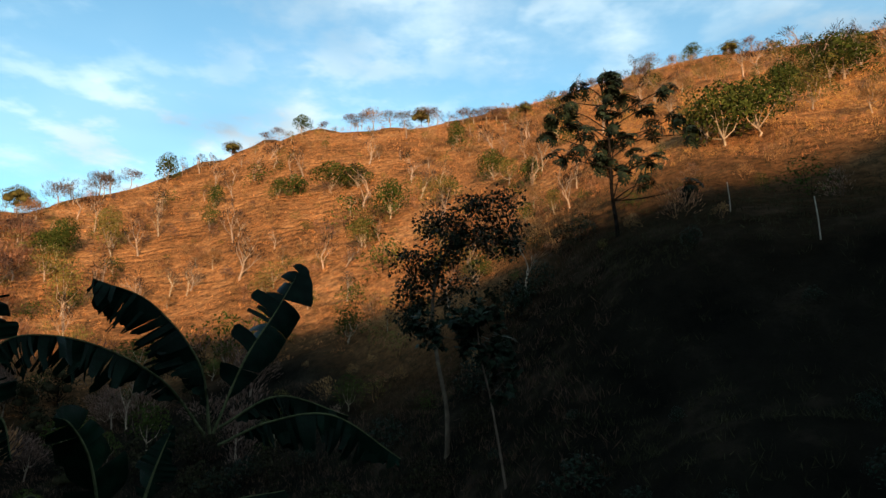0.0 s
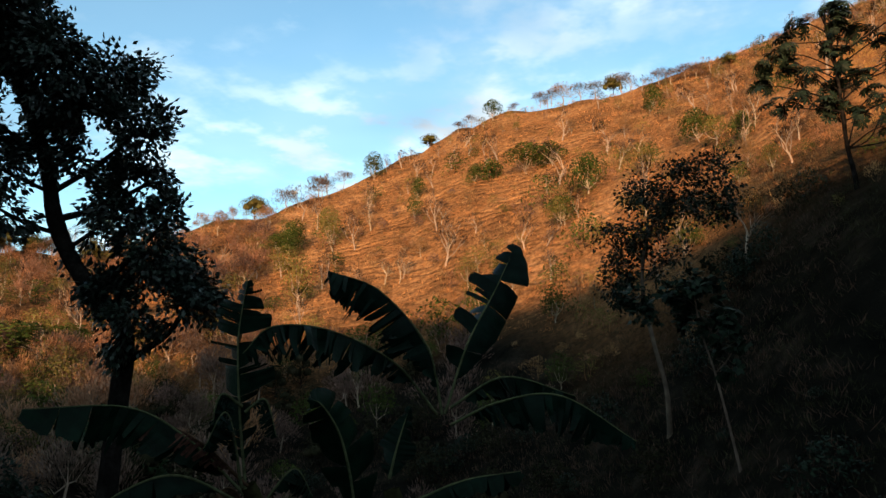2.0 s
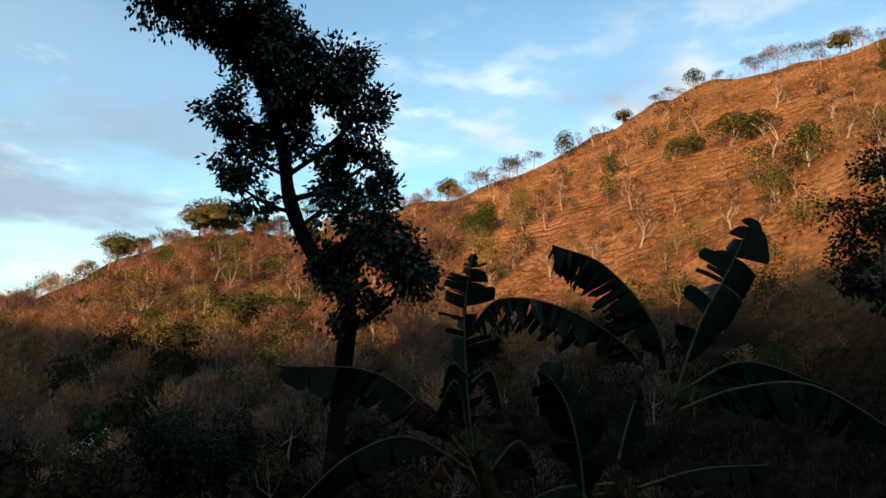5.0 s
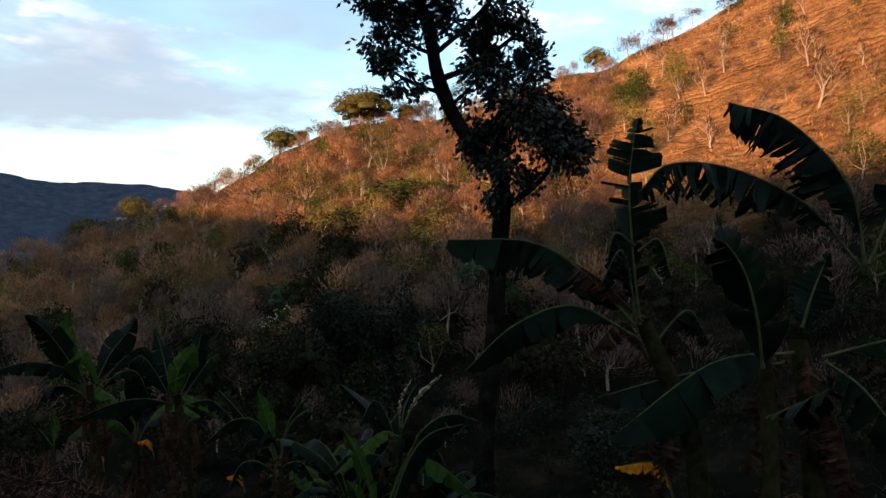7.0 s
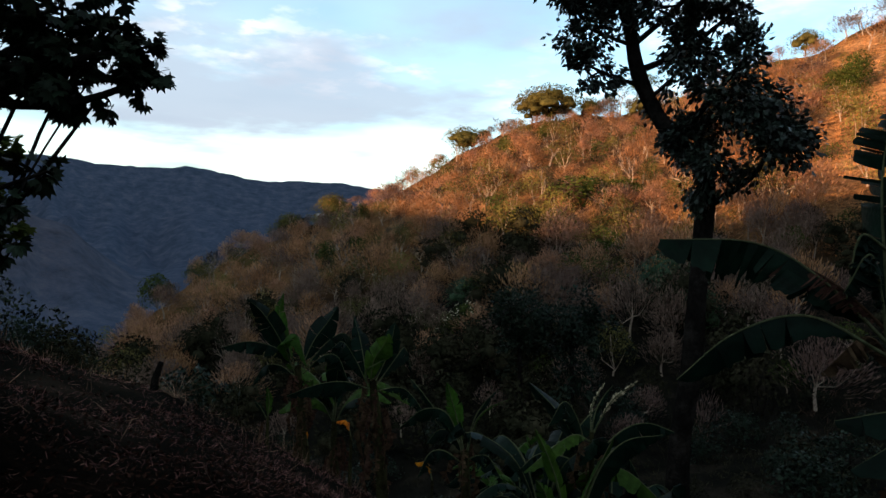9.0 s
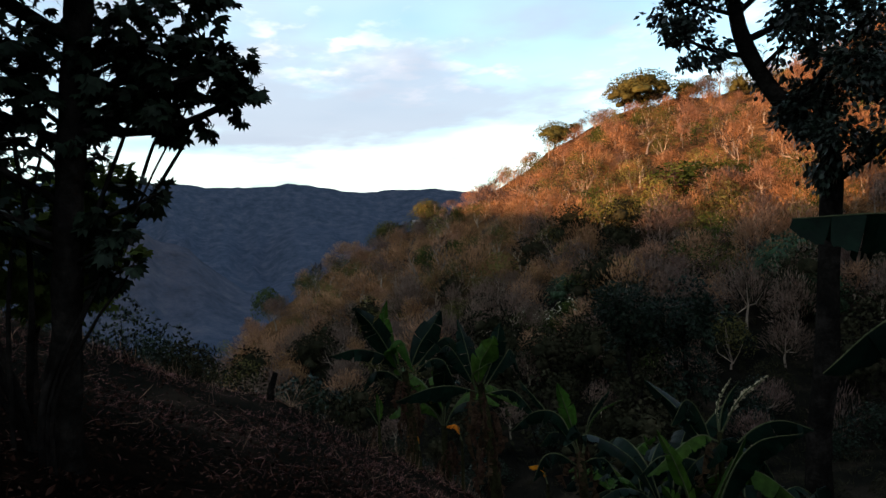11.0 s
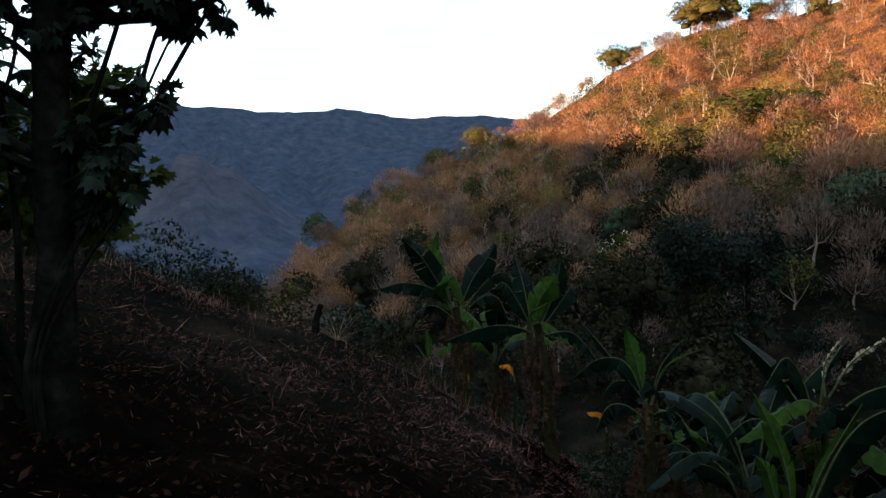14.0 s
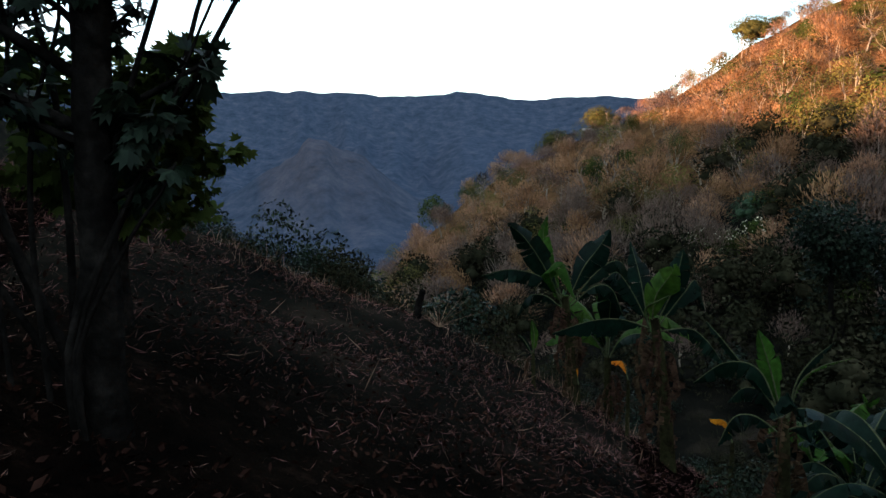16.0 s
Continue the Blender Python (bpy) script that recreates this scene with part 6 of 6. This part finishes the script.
place_at(-89.0, 43.6, 4.1, "tanround", 0.9)
place_at(-61.3, 50.9, 4.0, "tanround", 1)
place_at(-70.7, 55.4, 3.0, "dryround", 1)
place_at(-61.0, 61.6, 4.3, "tanround", 1.3)
place_at(-62.4, 68.1, 3.1, "acacia", 1)
place_at(-127.5, 43.0, 5.1, "acacia", 1.1)
place_at(-134.9, 36.9, 3.7, "acacia", 1.5)
place_at(-84.1, 37.0, 4.2, "tanround", 0.9)
place_at(-60.8, 31.4, 3.7, "dryround", 1)
place_at(-51.0, 49.3, 3.5, "tanround", 1)
place_at(-56.3, 38.1, 3.4, "greyround", 1)
place_at(-80.1, 31.3, 3.9, "greyround", 1)
place_at(-51.0, 32.8, 2.8, "tanround", 1)


def thicket(name, label, kind_list, points, low, high, seed, squash=1.0):
    """Uncountable plants of the slope, joined part by part into stuff."""
    rg = np.random.default_rng(seed)
    out = {}
    for x, y in points:
        kind = kind_list[int(rg.integers(0, len(kind_list)))]
        model = KINDS[kind][int(rg.integers(0, len(KINDS[kind])))]
        edge = np.interp(math.hypot(x, y) / float(around(np.array(math.degrees(math.atan2(-x, y))), CREST_R)), [0.84, 0.98], [1.0, 0.7])
        s = rg.uniform(low, high) * edge / BASE_H.get(kind, 5.0)
        t = rg.uniform(0, 6.28)
        c, n = math.cos(t) * s, math.sin(t) * s
        w = rg.uniform(0.85, 1.35)
        rot = np.array([[c * w, -n * w, 0], [n * w, c * w, 0], [0, 0, s * squash]])
        z = float(height(x, y))
        for pname, ((v, q, soft), mat) in model.items():
            g = out.setdefault((pname, mat.name), (Geo(), mat))[0]
            g.add(v @ rot.T + np.array([x, y, z]), q)
            if pname == "crown":
                g.soft.append(unit(soft @ rot.T) if soft is not None else np.tile([0.0, 0.0, 1.0], (len(v), 1)))
    root = tagged(new(name), label, "scrub", kind="stuff")
    for (pname, _), (g, mat) in out.items():
        tagged(part(pname, g, mat, root), kind="stuff")
    return root


def scatter(count, az0, az1, s0, s1, seed, patch=0.0, patch_seed=20, patch_size=18.0, apart=0.0):
    """Random places on the hillside between two fractions of its rise; patch keeps only the denser spots."""
    rg = np.random.default_rng(seed)
    pts = []
    for _ in range(count * 12):
        if len(pts) == count:
            break
        az = rg.uniform(az0, az1)
        rf, rc = float(around(np.array(az), FOOT_R)), float(around(np.array(az), CREST_R))
        s = s0 + (s1 - s0) * rg.uniform(0, 1) ** 0.7
        r = rf + (rc - rf) * s
        x, y = -r * math.sin(radians(az)), r * math.cos(radians(az))
        if patch and vnoise(x / patch_size, y / patch_size, patch_seed) < patch * rg.uniform(-1, 1):
            continue
        if apart and pts and min((x - a) ** 2 + (y - b) ** 2 for a, b in pts) < apart * apart:
            continue
        pts.append((x, y))
    return pts


def high_up(pts, r=84, az=-12):
    """Leaves the grassy bank under the hill free of scrub."""
    return [p for p in pts if math.hypot(*p) > r or math.degrees(math.atan2(-p[0], p[1])) > az]


thicket("dry_scrub", "dry orange-brown scrub over the sunlit hillside", ["dry", "dry", "tan", "t_dry", "grey", "s_yellow"], high_up(scatter(290, -40, 36, 0.2, 1.0, 1, apart=2.6)), 1.2, 3.6, 1)
thicket("low_scrub", "low brown and yellowish shrubs over the dry hillside", ["dry", "tan", "grey", "s_yellow", "s_green"], scatter(420, -44, 40, 0.12, 1.0, 21, 0.5), 0.7, 2.3, 21)
thicket("leafless_scrub", "leafless pale saplings over the hillside", ["bare"], high_up(scatter(170, -40, 84, 0.15, 1.0, 2)), 3.0, 7.0, 2)
thicket("green_scrub", "patches of green bushes over the hillside", ["s_green", "t_yellow", "t_green"], high_up(scatter(100, -40, 60, 0.1, 0.98, 3, 0.8)), 1.8, 5.0, 3)
thicket("hill_thicket", "thicket of tan and brown twiggy trees on the spur", ["t_dry", "t_tan", "t_dry", "t_tan", "t_dry", "t_tan", "t_dry", "t_grey", "t_yellow", "t_flat"], scatter(225, 33, 92, 0.36, 1.0, 4, apart=3.8), 3.0, 6.4, 4)
thicket("crest_brush", "thin brush along the crest of the spur", ["greyround", "t_tan", "t_grey", "t_yellow"], scatter(70, 36, 76, 0.95, 1.0, 33, apart=1.6), 2.0, 4.6, 33)
# low on the spur, grey kinds carry the shade in their colour
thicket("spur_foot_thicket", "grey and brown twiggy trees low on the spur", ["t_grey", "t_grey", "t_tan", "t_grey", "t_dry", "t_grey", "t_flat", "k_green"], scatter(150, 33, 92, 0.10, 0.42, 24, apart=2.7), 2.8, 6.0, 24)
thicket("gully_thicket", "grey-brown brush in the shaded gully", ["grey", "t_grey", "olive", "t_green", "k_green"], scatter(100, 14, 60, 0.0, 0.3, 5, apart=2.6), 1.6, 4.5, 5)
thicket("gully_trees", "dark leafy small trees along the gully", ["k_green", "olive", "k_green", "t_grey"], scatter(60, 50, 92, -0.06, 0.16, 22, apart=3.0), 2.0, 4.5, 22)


def gully(count, seed, az0, az1, r0, r1):
    rg = np.random.default_rng(seed)
    a, r = np.radians(rg.uniform(az0, az1, count)), r0 + (r1 - r0) * rg.uniform(0, 1, count) ** 0.7
    return list(zip(-1 - r * np.sin(a), r * np.cos(a)))


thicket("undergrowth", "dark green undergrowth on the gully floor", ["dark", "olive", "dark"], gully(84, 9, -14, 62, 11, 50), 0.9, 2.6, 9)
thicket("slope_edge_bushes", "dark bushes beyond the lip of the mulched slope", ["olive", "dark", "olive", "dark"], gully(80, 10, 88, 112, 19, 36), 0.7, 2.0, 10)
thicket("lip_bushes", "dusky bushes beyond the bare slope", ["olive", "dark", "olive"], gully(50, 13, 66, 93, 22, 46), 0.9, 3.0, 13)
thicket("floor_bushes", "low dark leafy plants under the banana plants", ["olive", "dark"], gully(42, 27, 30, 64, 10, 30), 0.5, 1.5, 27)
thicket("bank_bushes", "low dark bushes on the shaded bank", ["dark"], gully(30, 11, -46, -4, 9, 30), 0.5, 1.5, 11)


def tufts(name, label, mat, points, length, blades, seed, spread=0.5, width=0.05):
    rg = np.random.default_rng(seed)
    pts = np.array(points)
    z = height(pts[:, 0], pts[:, 1])
    base = np.repeat(np.column_stack([pts, z]), blades, 0)
    base[:, :2] += rg.normal(0, length * 0.4, (len(base), 2))
    d = rg.normal(0, spread, (len(base), 3))
    d[:, 2] = 1.0
    g = Geo()
    leaflets(g, base, d, length, width, rg)
    return tagged(part(name, g, mat), label, "grass", kind="stuff")


far_off = [p for p in scatter(9000, -42, 44, 0.12, 1.0, 6) if math.hypot(*p) > 78]
tufts("dry_grass", "golden dry grass tufts over the hillside", GRASS_DRY, far_off, 0.6, 5, 6, 0.6, 0.07)
close_by = [p for p in scatter(7000, -46, 38, 0.24, 0.6, 16) if math.hypot(*p) <= 78]
tufts("low_grass", "short dry grass over the lower hillside", GRASS_DRY, close_by, 0.42, 7, 16, 0.7, 0.03)
tufts("bank_grass", "tall straw-coloured grass on the upper bank", GRASS_DRY, scatter(3600, -48, -16, 0.24, 0.55, 7), 0.55, 9, 7, 0.45, 0.025)
# grass in the shade takes the darkened blade colours
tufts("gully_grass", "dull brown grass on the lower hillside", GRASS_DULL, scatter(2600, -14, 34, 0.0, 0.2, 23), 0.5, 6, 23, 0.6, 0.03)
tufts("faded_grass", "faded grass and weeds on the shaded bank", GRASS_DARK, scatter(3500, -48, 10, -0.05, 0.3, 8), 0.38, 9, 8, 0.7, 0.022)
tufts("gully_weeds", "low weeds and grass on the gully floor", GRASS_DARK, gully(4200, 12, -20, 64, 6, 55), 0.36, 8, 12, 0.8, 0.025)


# ---------------------------------------------------------------- small things
def near_slope(count, seed, r0=1.2, r1=26.0, az0=62, az1=135, power=0.8):
    rg = np.random.default_rng(seed)
    r = r0 + (r1 - r0) * rg.uniform(0, 1, count) ** power
    a = np.radians(rg.uniform(az0, az1, count))
    x, y = -1.5 - r * np.sin(a), r * np.cos(a)
    keep = vnoise(x / 0.8, y / 0.8, 31) + 0.6 * vnoise(x / 2.7, y / 2.7, 32) > rg.uniform(-1.3, 0.7, count)
    return np.column_stack([x, y])[keep]


def litter(name, label, mat, pts, length, width, seed, lift=0.25):
    rg = np.random.default_rng(seed)
    z = height(pts[:, 0], pts[:, 1]) + 0.01
    d = rg.normal(0, 1, (len(pts), 3))
    d[:, 2] = np.abs(d[:, 2]) * lift - 0.05
    g = Geo()
    leaflets(g, np.column_stack([pts, z]), d, length, width, rg)
    return tagged(part(name, g, mat), label, "ground litter", kind="stuff")


litter("straw_mulch", "loose straw and cut stalks on the slope", STRAW, near_slope(70000, 1, 5.0, 25.0, 60, 135, 0.5), 0.15, 0.006, 1, 0.3)
litter("fine_straw", "short dark straw bits on the slope", STRAW, near_slope(9000, 4, 1.2, 12.0, 60, 135, 0.6), 0.07, 0.004, 4, 0.3)
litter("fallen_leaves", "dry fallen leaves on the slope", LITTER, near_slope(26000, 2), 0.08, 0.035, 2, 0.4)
litter("cut_stalks", "pale cut stalks lying on the slope", STRAW, near_slope(1300, 3, 4.5, 26.0, 62, 130, 0.5), 0.36, 0.009, 3, 0.3)
litter("standing_stubble", "upright dry stubble along the lip of the slope", STRAW, near_slope(2600, 6, 12.0, 21.0, 66, 118, 0.8), 0.4, 0.008, 6, 3.0)


def fence_post(az, el, tall):
    x, y, z, r = spot(az, el)
    h = r * math.tan(radians(tall))
    g = Geo()
    tube(g, [(x, y, z - 0.3), (x + 0.02, y, z + h * 0.5), (x - 0.01, y + 0.02, z + h)], [0.032, 0.028, 0.025], 7, 0.06)
    tube(g, [(x - 0.01, y + 0.02, z + h - 0.004), (x - 0.01, y + 0.02, z + h + 0.004)], [0.025, 0.001], 7)
    tagged(part("fence_post", g, POST), "weathered grey wooden fence post on the bank", "fence post", "fence posts on the bank")


fence_post(-24.3, 14.6, 2.6)
fence_post(-30.4, 11.7, 3.5)


def box(g, x0, x1, y0, y1, z0, z1):
    v = [(x, y, z) for z in (z0, z1) for y in (y0, y1) for x in (x0, x1)]
    g.add(v, [(0, 2, 3, 1), (4, 5, 7, 6), (0, 1, 5, 4), (2, 6, 7, 3), (0, 4, 6, 2), (1, 3, 7, 5)])


def farm_shed(az, el):
    """A small shed with a pale sheet roof, half hidden on the far spur."""
    x, y, z, r = spot(az, el)
    root = tagged(new("farm_shed"), "small shed with pale sheet roof among trees", "shed")
    root.matrix_basis = pose(x, y, z - 0.2, 0, 0, az + 20)
    g = Geo()
    box(g, -1.2, 1.2, -1.0, 1.0, 0, 1.5)
    part("wall", g, POST, root, smooth=False)
    g = Geo()
    g.add([(-1.5, -1.3, 1.4), (1.5, -1.3, 1.4), (1.5, 0, 1.85), (-1.5, 0, 1.85), (-1.5, 1.3, 1.4), (1.5, 1.3, 1.4)], [(0, 1, 2, 3), (3, 2, 5, 4)])
    g.add([(-1.5, -1.3, 1.35), (1.5, -1.3, 1.35), (1.5, 0, 1.80), (-1.5, 0, 1.80), (-1.5, 1.3, 1.35), (1.5, 1.3, 1.35)], [(3, 2, 1, 0), (4, 5, 2, 3)])
    part("roof", g, STONE, root, smooth=False)


farm_shed(72.2, 0.6)


def burnt_stump(x, y):
    z = float(height(x, y))
    g = Geo()
    tube(g, [(x, y, z - 0.2), (x + 0.03, y + 0.03, z + 0.25), (x + 0.12, y + 0.14, z + 0.62)], [0.10, 0.085, 0.06], 8, 0.1)
    tube(g, [(x + 0.12, y + 0.14, z + 0.615), (x + 0.125, y + 0.145, z + 0.63)], [0.06, 0.002], 8)
    tagged(part("burnt_stump", g, BARK), "charred leaning stump on the mulched slope", "stump")


burnt_stump(-16.68, 1.30)


def cut_brush(x, y, seed):
    """A fan of pale dry stalks lying by the stump."""
    rg = np.random.default_rng(seed)
    z = float(height(x, y))
    g = Geo()
    for _ in range(26):
        d = np.array([rg.normal(0, 0.5), rg.normal(0, 0.5), rg.uniform(0.1, 0.7)])
        tube(g, [(x, y, z), tuple(np.array([x, y, z]) + d * 0.4), tuple(np.array([x, y, z]) + d * 0.9 + np.array([0, 0, -0.08]))], [0.008, 0.006, 0.003], 3)
    tagged(part("cut_brush", g, STRAW), "pale dry cut brush beside the stump", "brush")


cut_brush(-16.48, 1.75, 5)


def flowering_bush(az, el, seed):
    x, y, z, r = spot(az, el)
    rg = np.random.default_rng(seed)
    root = plant("bush", seed, x, y, z - 0.1, 2.2, seed * 1.3, 1.1)
    root = tagged(root, "grey-green bush dotted with small pale flowers", "bush")
    g = Geo()
    v = unit(rg.normal(0, 1, (70, 3)) + np.array([0, 0, 0.6]))
    shell(g, np.array([0, 0, 1.2]) + v * np.array([1.7, 1.7, 1.25]), v, 0.16, 0.14, rg)
    part("blossom", g, FLOWER, root)


flowering_bush(61.7, -8.9, 2)
flowering_bush(63.4, -8.5, 3)
flowering_bush(59.7, -7.9, 4)


def palm_tree(az, el, tall, seed):
    x, y, z, r = spot(az, el)
    h = r * math.tan(radians(tall))
    rg = np.random.default_rng(seed)
    root = tagged(new("palm_tree"), "small palm standing on the ridge line", "palm", "palms on the ridge")
    root.location = (x, y, z - 0.2)
    g = Geo()
    top = np.array([0.06 * h, 0.0, 0.68 * h])
    tube(g, curve_through([(0, 0, 0), (0.01 * h, 0.02, 0.35 * h), tuple(top)], 8), np.linspace(0.14, 0.10, 8), 7)
    part("trunk", g, BARK, root)
    for k in range(13):
        a = k * 2.4
        o = np.array([math.cos(a), math.sin(a), 0])
        rise = rg.uniform(-0.1, 0.34)
        rib = curve_through([top, top + o * 0.2 * h + np.array([0, 0, (0.1 + rise) * h]), top + o * 0.42 * h + np.array([0, 0, (rise - 0.12) * h])], 16)
        g = Geo()
        tube(g, rib, np.linspace(0.03, 0.01, 16), 3)
        p = np.repeat(rib[3:], 4, 0)
        side = np.cross(o, [0, 0, 1.0])
        d = o * 0.5 + side * np.where(np.arange(len(p)) % 2, 1, -1)[:, None] + np.array([0, 0, -0.5])
        leaflets(g, p, d, 0.13 * h, 0.09, rg)
        part("frond", g, PALM_LEAF, root)


palm_tree(46.1, 11.3, 2.54, 1)
palm_tree(45.1, 11.4, 2.73, 2)
palm_tree(48.1, 11.4, 1.66, 3)
